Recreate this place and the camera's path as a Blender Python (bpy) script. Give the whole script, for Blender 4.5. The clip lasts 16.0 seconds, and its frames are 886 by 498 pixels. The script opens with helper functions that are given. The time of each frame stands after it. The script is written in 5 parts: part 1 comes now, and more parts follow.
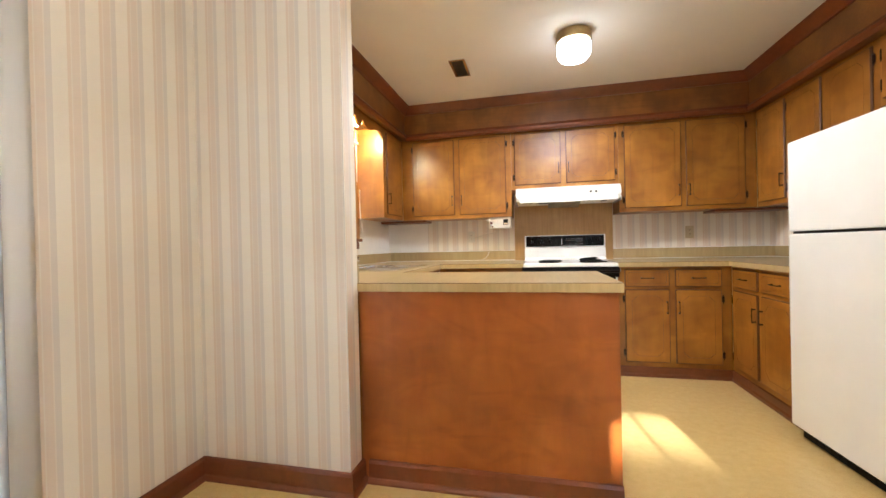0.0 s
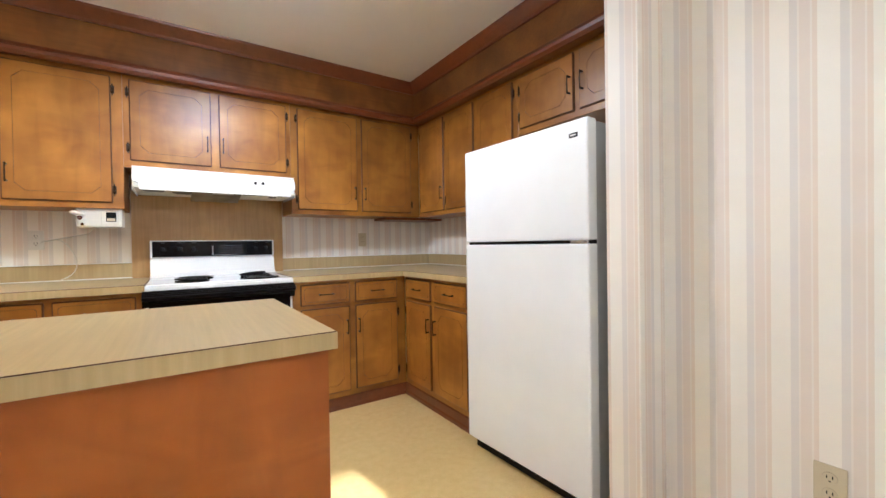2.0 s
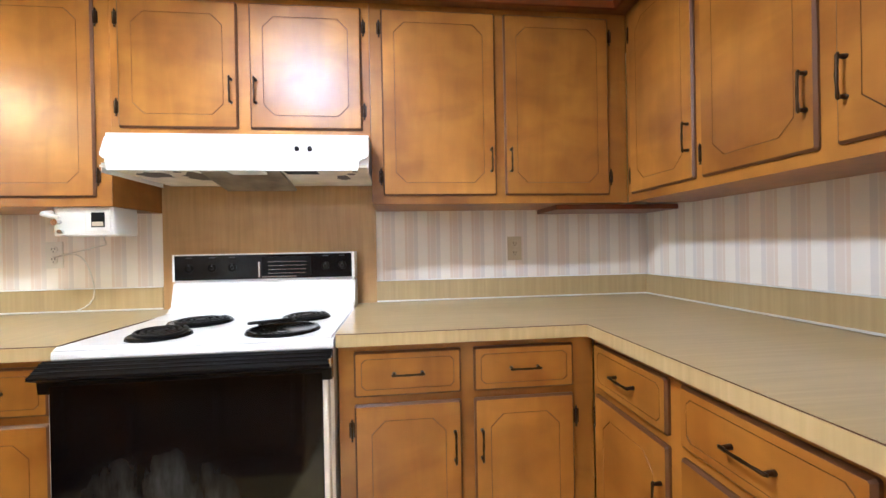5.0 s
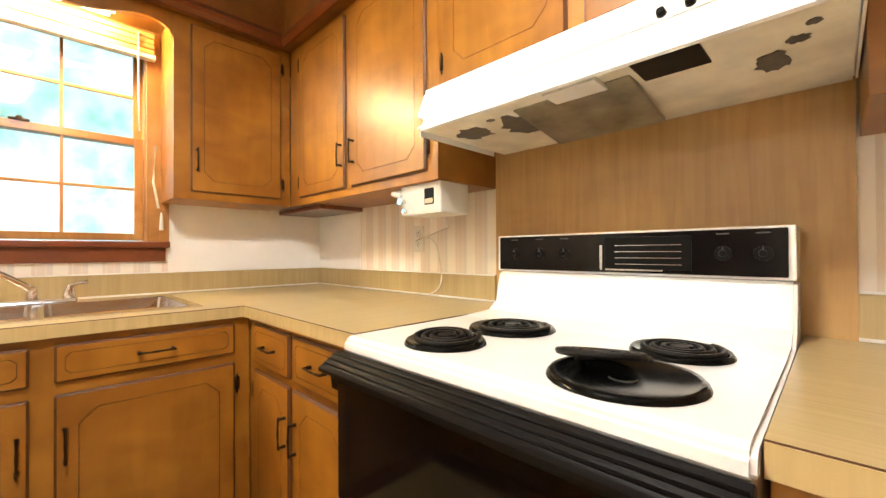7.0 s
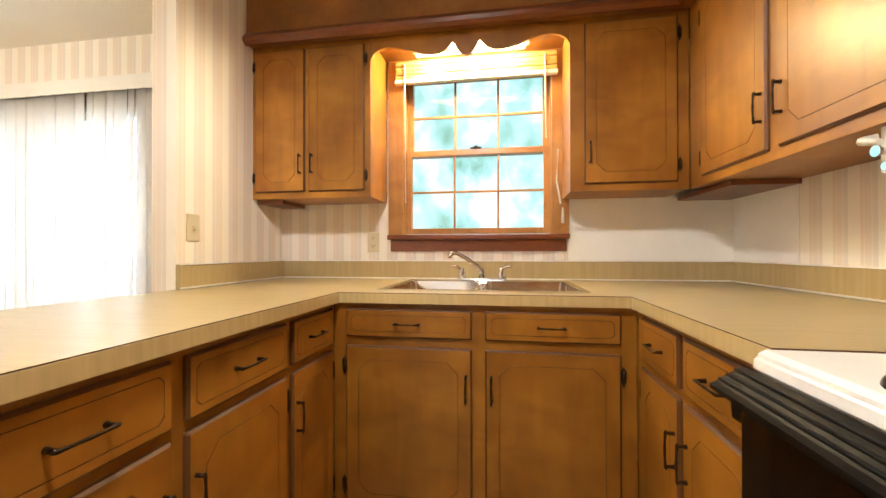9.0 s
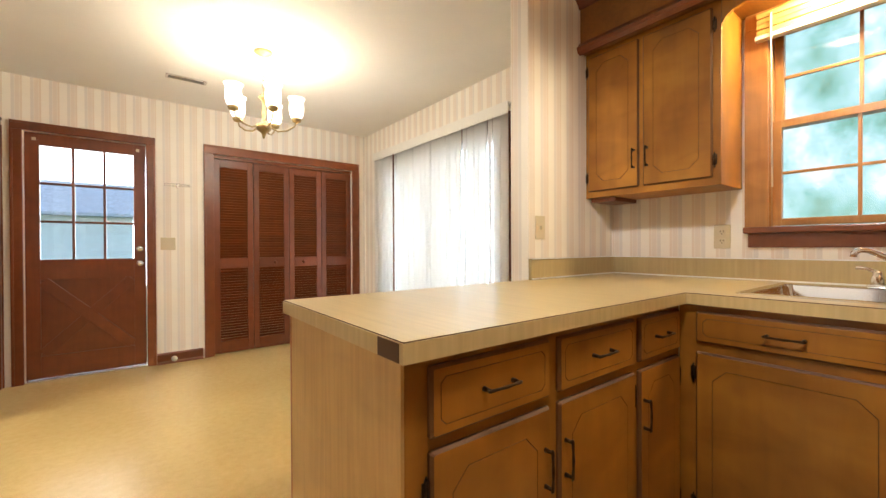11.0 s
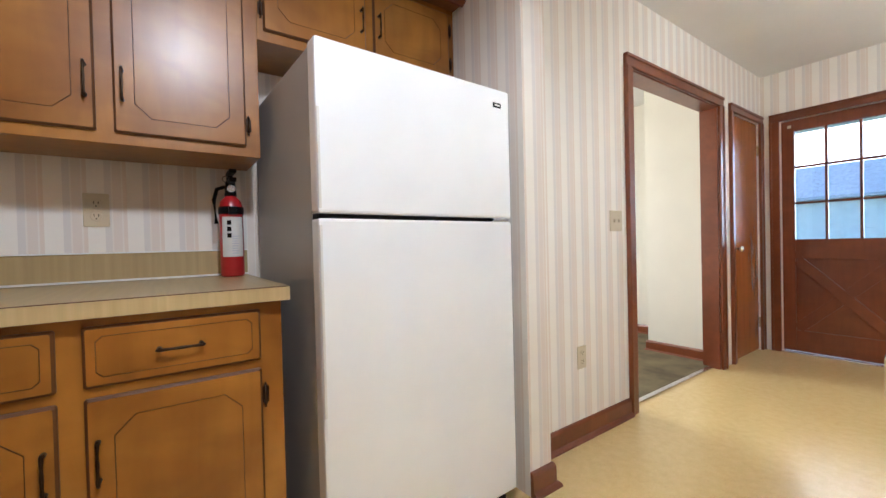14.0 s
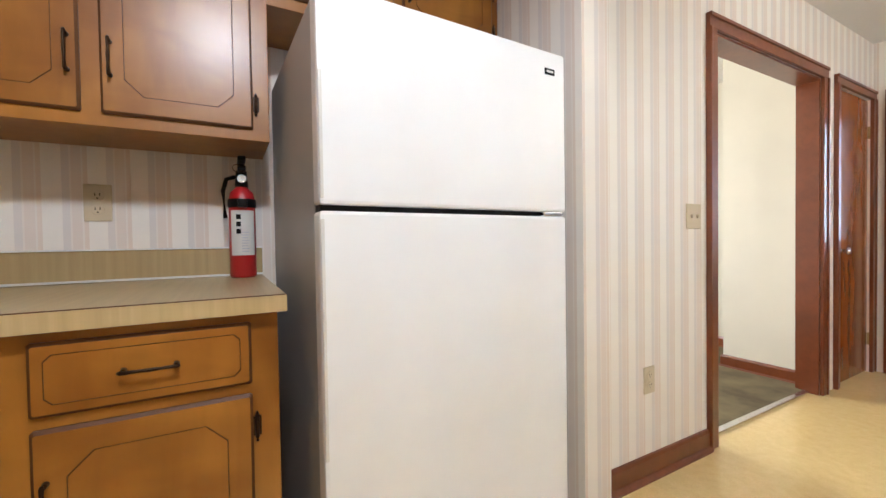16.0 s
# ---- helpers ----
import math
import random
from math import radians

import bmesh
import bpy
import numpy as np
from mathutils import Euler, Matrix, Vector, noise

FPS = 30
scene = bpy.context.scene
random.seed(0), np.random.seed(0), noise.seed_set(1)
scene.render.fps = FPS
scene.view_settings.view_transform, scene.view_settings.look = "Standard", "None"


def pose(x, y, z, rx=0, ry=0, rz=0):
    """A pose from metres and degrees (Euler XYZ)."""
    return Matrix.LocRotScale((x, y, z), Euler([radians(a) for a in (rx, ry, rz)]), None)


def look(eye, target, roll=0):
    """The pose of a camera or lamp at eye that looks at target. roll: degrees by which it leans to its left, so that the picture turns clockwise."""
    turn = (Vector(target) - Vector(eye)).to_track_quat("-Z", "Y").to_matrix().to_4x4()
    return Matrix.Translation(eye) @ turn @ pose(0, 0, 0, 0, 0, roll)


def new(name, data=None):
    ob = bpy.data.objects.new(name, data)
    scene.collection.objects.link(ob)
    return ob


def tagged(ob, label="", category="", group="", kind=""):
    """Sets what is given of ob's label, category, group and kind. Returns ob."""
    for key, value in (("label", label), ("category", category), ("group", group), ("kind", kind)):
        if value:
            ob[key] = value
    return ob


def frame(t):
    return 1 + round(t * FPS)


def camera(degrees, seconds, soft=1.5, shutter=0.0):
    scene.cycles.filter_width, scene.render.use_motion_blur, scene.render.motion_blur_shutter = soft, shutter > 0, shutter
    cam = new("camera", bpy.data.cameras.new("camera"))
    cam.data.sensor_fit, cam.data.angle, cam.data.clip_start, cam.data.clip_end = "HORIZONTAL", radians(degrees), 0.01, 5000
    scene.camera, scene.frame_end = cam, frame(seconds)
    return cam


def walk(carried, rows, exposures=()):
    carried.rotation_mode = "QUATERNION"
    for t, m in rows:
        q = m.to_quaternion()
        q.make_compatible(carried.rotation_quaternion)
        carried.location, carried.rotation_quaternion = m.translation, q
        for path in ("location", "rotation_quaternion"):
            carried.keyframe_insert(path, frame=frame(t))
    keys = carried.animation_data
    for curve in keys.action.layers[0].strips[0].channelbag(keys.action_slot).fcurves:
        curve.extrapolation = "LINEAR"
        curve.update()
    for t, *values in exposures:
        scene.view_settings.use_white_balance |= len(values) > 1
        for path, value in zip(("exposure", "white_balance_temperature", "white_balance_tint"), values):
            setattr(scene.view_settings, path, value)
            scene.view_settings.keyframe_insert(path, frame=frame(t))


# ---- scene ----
cam = camera(96.4, 16.0)
PATH = [
    (0, (0.615, 0.661, 1.075), (0.161, 2.609, 1.061), -1.3),
    (0.5, (0.573, 0.814, 1.056), (0.622, 2.814, 1.041), -1.0),
    (1, (0.55, 0.997, 1.049), (1.053, 2.933, 1.031), -0.9),
    (1.5, (0.551, 1.228, 1.075), (1.431, 3.024, 1.058), -0.8),
    (2, (0.661, 1.478, 1.103), (1.775, 3.139, 1.08), -0.9),
    (2.5, (0.835, 1.731, 1.145), (2.044, 3.324, 1.111), -0.8),
    (3, (0.997, 2.003, 1.169), (2.211, 3.592, 1.142), -0.5),
    (3.2, (1.043, 2.137, 1.173), (2.25, 3.731, 1.151), -0.4),
    (5.3, (1.514, 2.973, 1.162), (1.449, 4.972, 1.156), -0.8),
    (5.5, (1.539, 3.043, 1.149), (1.286, 5.027, 1.151), -0.5),
    (6, (1.53, 3.191, 1.113), (0.867, 5.078, 1.141), -0.6),
    (6.5, (1.439, 3.354, 1.104), (0.386, 5.053, 1.125), -0.4),
    (7, (1.313, 3.56, 1.104), (-0.096, 4.98, 1.12), -0.3),
    (7.5, (1.171, 3.703, 1.077), (-0.542, 4.735, 1.074), -0.5),
    (8, (1.089, 3.75, 1.068), (-0.826, 4.325, 1.066), -0.6),
    (8.5, (1.112, 3.691, 1.065), (-0.884, 3.809, 1.069), -0.2),
    (9, (1.212, 3.66, 1.068), (-0.762, 3.339, 1.08), -0.1),
    (9.2, (1.255, 3.652, 1.071), (-0.686, 3.168, 1.075), -0.1),
    (11.3, (1.307, 3.575, 1.078), (0.271, 1.864, 1.061), -0.3),
    (11.5, (1.286, 3.534, 1.083), (0.392, 1.745, 1.061), -0.4),
    (12, (1.194, 3.403, 1.13), (0.789, 1.444, 1.104), -0.9),
    (12.5, (1.092, 3.338, 1.127), (1.322, 1.352, 1.1), -1.3),
    (13, (1.035, 3.347, 1.067), (1.905, 1.547, 1.043), -1.3),
    (13.5, (1.012, 3.434, 1.035), (2.347, 1.945, 1.019), -1.5),
    (14, (0.894, 3.534, 1.02), (2.525, 2.378, 0.994), -1.4),
    (14.5, (0.782, 3.56, 0.985), (2.571, 2.667, 0.959), -1.5),
    (15, (0.748, 3.58, 0.955), (2.606, 2.841, 0.93), -1.4),
    (15.5, (0.871, 3.521, 0.982), (2.723, 2.768, 0.947), -1.3),
    (16, (1.086, 3.365, 1.028), (2.84, 2.406, 0.988), -0.9),
]
EXPOSURES = [
    (0.0, 1.85, 5900, 10), (0.5, 1.8, 5300, 10), (1.5, 1.82, 5250, 10), (3.0, 1.72, 5100, 10), (5.5, 2.35, 5100, 10), (6.0, 2.4, 5100, 10), (7.0, 2.3, 6700, 10), (8.0, 2.1, 7500, 10), (9.0, 1.97, 6600, 10),
    (11.5, 1.62, 6500, 10), (12.5, 1.45, 6200, 10), (13.2, 1.5, 5300, 10), (14.0, 1.65, 5200, 10), (16.0, 1.75, 5350, 10),
]
walk(cam, [(t, look(eye, target, roll)) for t, eye, target, roll in PATH], EXPOSURES)
# ---- light ----
world = bpy.data.worlds.new("sky")
scene.world = world
world.use_nodes = True
wn = world.node_tree
sky = wn.nodes.new("ShaderNodeTexSky")
sky.sky_type = "NISHITA"
sky.sun_disc = False
sky.sun_elevation = radians(20)
sky.sun_rotation = radians(171)
wn.links.new(sky.outputs[0], wn.nodes["Background"].inputs[0])
wn.nodes["Background"].inputs[1].default_value = 0.14
sun = new("sun", bpy.data.lights.new("sun", "SUN"))
sun.data.energy, sun.data.angle, sun.data.color = 5.0, radians(0.5), (1.0, 0.93, 0.82)
sun.matrix_world = look((0.13, -1.0, 0.365), (0, 0, 0))


def lamp(name, kind, place, watts, colour, size=0.05):
    ob = new(name, bpy.data.lights.new(name, kind))
    ob.data.energy, ob.data.color = watts, colour
    if kind == "POINT":
        ob.data.shadow_soft_size = size
    ob.location = place
    return ob


bulb = lamp("kitchen_bulb", "SPOT", (0.885, 3.38, 2.30), 24, (1.0, 0.95, 0.88))
bulb.data.spot_size, bulb.data.spot_blend, bulb.data.shadow_soft_size = radians(176), 0.45, 0.09
for y in (3.28, 3.47, 3.66):
    lamp("window_tube", "POINT", (-0.80, y, 2.07), 3.2, (1.0, 0.86, 0.52), 0.03)
# added lamp in an unseen opening, brightens the hall like daylight
hall = new("hall_fill_lamp", bpy.data.lights.new("hall_fill_lamp", "AREA"))
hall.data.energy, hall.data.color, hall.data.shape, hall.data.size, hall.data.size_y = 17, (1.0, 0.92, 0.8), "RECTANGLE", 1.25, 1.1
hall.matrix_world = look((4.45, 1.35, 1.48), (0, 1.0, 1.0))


# ---- materials ----
def material(name, rough=0.5, metal=0.0, coat=0.0):
    m = bpy.data.materials.new(name)
    m.use_nodes = True
    b = m.node_tree.nodes["Principled BSDF"]
    b.inputs["Roughness"].default_value, b.inputs["Metallic"].default_value = rough, metal
    b.inputs["Coat Weight"].default_value = coat
    b.inputs["Coat Roughness"].default_value = 0.26
    return m, m.node_tree.nodes, m.node_tree.links, b


def noise_tex(n, l, scale, stretch=(1, 1, 1), detail=4.0, rough=0.55):
    co = n.new("ShaderNodeTexCoord")
    mp = n.new("ShaderNodeMapping")
    mp.inputs["Scale"].default_value = stretch
    tx = n.new("ShaderNodeTexNoise")
    tx.inputs["Scale"].default_value, tx.inputs["Detail"].default_value, tx.inputs["Roughness"].default_value = scale, detail, rough
    l.new(co.outputs["Object"], mp.inputs[0])
    l.new(mp.outputs[0], tx.inputs["Vector"])
    return tx


def ramp(n, l, fac, stops, mode="LINEAR"):
    r = n.new("ShaderNodeValToRGB")
    r.color_ramp.interpolation = mode
    e = r.color_ramp.elements
    while len(e) < len(stops):
        e.new(0.5)
    for el, (p, c) in zip(e, stops):
        el.position, el.color = p, (*c, 1)
    l.new(fac, r.inputs[0])
    return r


def mix(n, l, a, b, fac, mode="MIX"):
    x = n.new("ShaderNodeMix")
    x.data_type, x.blend_type = "RGBA", mode
    for sock, v in ((x.inputs[6], a), (x.inputs[7], b), (x.inputs[0], fac)):
        if isinstance(v, (int, float)):
            sock.default_value = v
        elif isinstance(v, tuple):
            sock.default_value = (*v, 1)
        else:
            l.new(v, sock)
    return x.outputs[2]


def bump(n, l, b, height, strength, distance=0.002):
    x = n.new("ShaderNodeBump")
    x.inputs["Strength"].default_value, x.inputs["Distance"].default_value = strength, distance
    l.new(height, x.inputs["Height"])
    l.new(x.outputs[0], b.inputs["Normal"])


def plain(name, colour, rough=0.5, metal=0.0, vary=0.12, scale=6.0, bumps=0.0, coat=0.0):
    """A painted, plastic or metal surface with faint unevenness in tone and gloss."""
    m, n, l, b = material(name, rough, metal, coat)
    t = noise_tex(n, l, scale, detail=6)
    low, high = tuple(c * (1 - vary) for c in colour), tuple(min(1, c * (1 + vary * 0.6)) for c in colour)
    l.new(ramp(n, l, t.outputs[0], [(0.3, low), (0.7, high)]).outputs[0], b.inputs["Base Color"])
    fine = noise_tex(n, l, scale * 9, detail=3)
    r = n.new("ShaderNodeMapRange")
    r.inputs["To Min"].default_value, r.inputs["To Max"].default_value = (max(0.02, rough - 0.06), min(0.265, rough + 0.08)) if rough < 0.28 else (max(0.285, rough - 0.06), min(1, rough + 0.08))
    l.new(t.outputs[0], r.inputs[0])
    l.new(r.outputs[0], b.inputs["Roughness"])
    if bumps:
        bump(n, l, b, fine.outputs[0], bumps, 0.001)
    return m


def wood(name, dark, mid, light, rough=0.3, coat=0.35, grain=(14, 14, 1.0), blotch=3.0, figure=0.68):
    """Stained and varnished veneer: long grain, large cloudy blotches, a tone of its own for each board."""
    m, n, l, b = material(name, rough, 0, coat)
    co = n.new("ShaderNodeTexCoord")
    info = n.new("ShaderNodeObjectInfo")
    off = n.new("ShaderNodeVectorMath")
    off.operation = "MULTIPLY_ADD"
    l.new(info.outputs["Random"], off.inputs[0])
    off.inputs[1].default_value = (7.3, 5.1, 9.7)
    l.new(co.outputs["Object"], off.inputs[2])
    mp = n.new("ShaderNodeMapping")
    mp.inputs["Scale"].default_value = grain
    l.new(off.outputs[0], mp.inputs[0])
    g = n.new("ShaderNodeTexNoise")
    g.inputs["Scale"].default_value, g.inputs["Detail"].default_value, g.inputs["Distortion"].default_value = 4.0, 7.0, 0.6
    l.new(mp.outputs[0], g.inputs["Vector"])
    cl = n.new("ShaderNodeTexNoise")
    cl.inputs["Scale"].default_value, cl.inputs["Detail"].default_value, cl.inputs["Distortion"].default_value = blotch, 2.5, 0.25
    l.new(off.outputs[0], cl.inputs["Vector"])
    c1 = ramp(n, l, cl.outputs[0], [(0.22, dark), (0.5, mid), (0.78, light)], "B_SPLINE").outputs[0]
    c2 = ramp(n, l, g.outputs[0], [(0.3, (0.74, 0.7, 0.64)), (0.6, (1.04, 1.03, 1.02))]).outputs[0]
    ms = n.new("ShaderNodeMapping")
    ms.inputs["Scale"].default_value = tuple(0.55 + 0.6 * (g < 2) for g in grain)
    l.new(off.outputs[0], ms.inputs[0])
    mo = n.new("ShaderNodeTexNoise")
    mo.inputs["Scale"].default_value, mo.inputs["Detail"].default_value, mo.inputs["Distortion"].default_value = 8.0, 2.0, 0.9
    l.new(ms.outputs[0], mo.inputs["Vector"])
    c4 = ramp(n, l, mo.outputs[0], [(0.28, (0.74, 0.68, 0.58)), (0.5, (1.0, 0.98, 0.93)), (0.72, (1.2, 1.24, 1.2))]).outputs[0]
    c1 = mix(n, l, c1, c4, figure, "MULTIPLY")
    c3 = mix(n, l, c1, c2, 0.55, "MULTIPLY")
    tone = n.new("ShaderNodeMapRange")
    tone.inputs["To Min"].default_value, tone.inputs["To Max"].default_value = 0.86, 1.1
    l.new(info.outputs["Random"], tone.inputs[0])
    hsv = n.new("ShaderNodeHueSaturation")
    l.new(tone.outputs[0], hsv.inputs["Value"])
    l.new(c3, hsv.inputs["Color"])
    l.new(hsv.outputs[0], b.inputs["Base Color"])
    r = n.new("ShaderNodeMapRange")
    r.inputs["To Min"].default_value, r.inputs["To Max"].default_value = (rough - 0.04, 0.265) if rough < 0.2 else (max(0.285, rough - 0.02), max(0.36, rough + 0.1))
    l.new(cl.outputs[0], r.inputs[0])
    l.new(r.outputs[0], b.inputs["Roughness"])
    bump(n, l, b, g.outputs[0], 0.08, 0.001)
    return m


def wallpaper(name, axis, shift=0.0):
    """Vertical stripes of cream, white and dusty pink-beige, in matt paper."""
    m, n, l, b = material(name, 0.62)
    co = n.new("ShaderNodeTexCoord")
    sep = n.new("ShaderNodeSeparateXYZ")
    l.new(co.outputs["Object"], sep.inputs[0])
    ad = n.new("ShaderNodeMath")
    ad.operation = "MULTIPLY_ADD"
    ad.inputs[1].default_value, ad.inputs[2].default_value = 1 / 0.107, 20 + shift
    l.new(sep.outputs["XYZ".index(axis)], ad.inputs[0])
    fr = n.new("ShaderNodeMath")
    fr.operation = "FRACT"
    l.new(ad.outputs[0], fr.inputs[0])
    line, cream, pink, grey, tan = (0.835, 0.775, 0.705), (0.88, 0.835, 0.76), (0.78, 0.695, 0.62), (0.745, 0.70, 0.655), (0.785, 0.685, 0.59)
    stops = [(0.0, tan), (0.10, line), (0.14, pink), (0.36, line), (0.40, grey), (0.57, cream)]
    r = ramp(n, l, fr.outputs[0], stops, "CONSTANT")
    t = noise_tex(n, l, 1.7, detail=5)
    fade = ramp(n, l, t.outputs[0], [(0.3, (0.93, 0.91, 0.88)), (0.7, (1, 1, 1))])
    l.new(mix(n, l, r.outputs[0], fade.outputs[0], 1.0, "MULTIPLY"), b.inputs["Base Color"])
    fine = noise_tex(n, l, 260, detail=2)
    bump(n, l, b, fine.outputs[0], 0.12, 0.0006)
    return m


def emitter(name, colour, strength):
    m, n, l, b = material(name, 0.4)
    b.inputs["Base Color"].default_value = (*colour, 1)
    b.inputs["Emission Color"].default_value = (*colour, 1)
    b.inputs["Emission Strength"].default_value = strength
    return m


def glass(name, rough=0.0, tint=(1, 1, 1)):
    m, n, l, b = material(name, rough)
    b.inputs["Transmission Weight"].default_value = 1.0
    b.inputs["Base Color"].default_value = (*tint, 1)
    b.inputs["IOR"].default_value = 1.45
    return m


def vinyl():
    m, n, l, b = material("floor_vinyl", 0.2, 0, 0.25)
    big, mid, fine = noise_tex(n, l, 1.3, detail=1), noise_tex(n, l, 26, detail=2), noise_tex(n, l, 210, detail=3)
    c = ramp(n, l, mid.outputs[0], [(0.25, (0.73, 0.54, 0.225)), (0.5, (0.765, 0.58, 0.25)), (0.75, (0.80, 0.61, 0.28))]).outputs[0]
    w = ramp(n, l, big.outputs[0], [(0.3, (0.93, 0.91, 0.87)), (0.65, (1, 1, 1))]).outputs[0]
    f = ramp(n, l, fine.outputs[0], [(0.35, (0.88, 0.85, 0.8)), (0.6, (1, 1, 1))]).outputs[0]
    l.new(mix(n, l, mix(n, l, c, w, 1.0, "MULTIPLY"), f, 1.0, "MULTIPLY"), b.inputs["Base Color"])
    r = n.new("ShaderNodeMapRange")
    r.inputs["To Min"].default_value, r.inputs["To Max"].default_value = 0.19, 0.262
    l.new(big.outputs[0], r.inputs[0])
    l.new(r.outputs[0], b.inputs["Roughness"])
    bump(n, l, b, mid.outputs[0], 0.06, 0.001)
    return m


def laminate(name, axis, tone=1.0):
    """Tan wood-print laminate; fine streaks run along one axis."""
    m, n, l, b = material(name, 0.3, 0, 0.15)
    st = (90, 3, 3) if axis == "y" else (3, 90, 3) if axis == "x" else (60, 60, 2)
    s, big = noise_tex(n, l, 1.0, st, 6), noise_tex(n, l, 2.2, detail=4)
    c = ramp(n, l, s.outputs[0], [(0.3, (0.455, 0.343, 0.165)), (0.52, (0.505, 0.385, 0.188)), (0.72, (0.555, 0.428, 0.22))]).outputs[0]
    w = ramp(n, l, big.outputs[0], [(0.3, (0.88, 0.86, 0.82)), (0.7, (1, 1, 1))]).outputs[0]
    hs = n.new("ShaderNodeHueSaturation")
    hs.inputs["Value"].default_value = tone
    l.new(mix(n, l, c, w, 1.0, "MULTIPLY"), hs.inputs["Color"])
    l.new(hs.outputs[0], b.inputs["Base Color"])
    return m


CABINET = wood("cabinet_wood", (0.21, 0.073, 0.008), (0.325, 0.129, 0.015), (0.48, 0.218, 0.029), 0.32, 0.18, (4, 4, 0.7), 3.4, 0.52)
SOFFIT = wood("soffit_wood", (0.13, 0.045, 0.007), (0.225, 0.084, 0.014), (0.33, 0.138, 0.026), 0.32, 0.15, (1.0, 14, 14))
# routed-line stain; on door rims it paints edge grime and gap shadow
ROUTED_AND_RIM = plain("routed_line_and_rim_shade", (0.115, 0.042, 0.010), 0.5)
GROOVE = plain("dark_stain_groove", (0.085, 0.03, 0.006), 0.5)
TRIM = wood("red_brown_trim", (0.14, 0.031, 0.006), (0.185, 0.044, 0.009), (0.235, 0.06, 0.013), 0.30, 0.5, (6, 6, 6), 1.5, 0.45)
DOORWOOD = wood("mahogany_door", (0.125, 0.025, 0.005), (0.165, 0.036, 0.008), (0.215, 0.05, 0.012), 0.30, 0.5, (9, 9, 0.8), 1.2, 0.5)
PANELWOOD = wood("peninsula_veneer", (0.25, 0.06, 0.008), (0.36, 0.10, 0.014), (0.48, 0.155, 0.026), 0.30, 0.25, (3, 3, 0.8), 2.6)
VENEER = wood("backsplash_veneer", (0.50, 0.295, 0.105), (0.57, 0.35, 0.133), (0.63, 0.40, 0.165), 0.4, 0.1, (14, 14, 0.8), 3.0, 0.25)
LIGHTWOOD = wood("window_pine", (0.30, 0.125, 0.03), (0.40, 0.18, 0.048), (0.48, 0.24, 0.07), 0.3, 0.3)
PAPER_X, PAPER_Y = wallpaper("striped_wallpaper_along_x", "X", 0.178), wallpaper("striped_wallpaper_along_y", "Y", 0.056)
CEILING = plain("ceiling_paint", (0.80, 0.77, 0.71), 0.85, vary=0.04, scale=1.5, bumps=0.25)
WHITEWALL = plain("hall_paint", (0.75, 0.69, 0.56), 0.7, vary=0.05, scale=2)
VINYL = vinyl()
TOP_Y, TOP_X, TOP_EDGE = laminate("laminate_along_y", "y"), laminate("laminate_along_x", "x"), laminate("laminate_edge", "z", 1.15)
SPLASH = laminate("laminate_backsplash", "z", 0.92)
ENAMEL = plain("white_enamel", (0.86, 0.86, 0.85), 0.22, vary=0.03, coat=0.3)
FRIDGE = plain("fridge_white", (0.89, 0.89, 0.88), 0.34, vary=0.04, scale=3, bumps=0.15)
# body tone about half as bright as the doors
FRIDGE_BODY = plain("fridge_body_darker", (0.42, 0.42, 0.41), 0.4, vary=0.06, scale=3, bumps=0.1)
BLACK = plain("black_plastic", (0.006, 0.0055, 0.0055), 0.36)
BLACK.node_tree.nodes["Principled BSDF"].inputs["Specular IOR Level"].default_value = 0.12
DIMMARK = plain("dim_grey_print", (0.10, 0.10, 0.105), 0.5)
BLACKGLASS = plain("black_oven_glass", (0.004, 0.004, 0.0045), 0.13, scale=5)
BLACKGLASS.node_tree.nodes["Principled BSDF"].inputs["Specular IOR Level"].default_value = 0.28


def smear_sheen_glass():
    """Black glass with a wiped, cloudy patch; its paler colour also paints in floor reflection."""
    m, n, l, b = material("smear_and_sheen_oven_glass", 0.12)
    b.inputs["Specular IOR Level"].default_value = 0.28
    big, arcs = noise_tex(n, l, 2.6, (1.0, 1.0, 1.5), 3, 0.5), noise_tex(n, l, 5.0, (4.0, 4.0, 1.0), 5, 0.6)
    co = n.new("ShaderNodeTexCoord")
    far = n.new("ShaderNodeVectorMath")
    far.operation = "DISTANCE"
    far.inputs[1].default_value = (0.27, -0.03, 0.43)
    l.new(co.outputs["Object"], far.inputs[0])
    uneven = n.new("ShaderNodeMath")
    uneven.operation = "MULTIPLY_ADD"
    uneven.inputs[1].default_value = 0.22
    l.new(big.outputs[0], uneven.inputs[0])
    l.new(far.outputs["Value"], uneven.inputs[2])
    haze = ramp(n, l, uneven.outputs[0], [(0.26, (1.0, 1.0, 1.0)), (0.36, (0.0, 0.0, 0.0))]).outputs[0]
    streak = ramp(n, l, arcs.outputs[0], [(0.35, (0.006, 0.006, 0.006)), (0.7, (0.05, 0.05, 0.049))]).outputs[0]
    l.new(mix(n, l, (0.003, 0.003, 0.0035), streak, haze), b.inputs["Base Color"])
    rr = n.new("ShaderNodeMapRange")
    rr.inputs["To Min"].default_value, rr.inputs["To Max"].default_value = 0.08, 0.26
    l.new(haze, rr.inputs[0])
    l.new(rr.outputs[0], b.inputs["Roughness"])
    return m


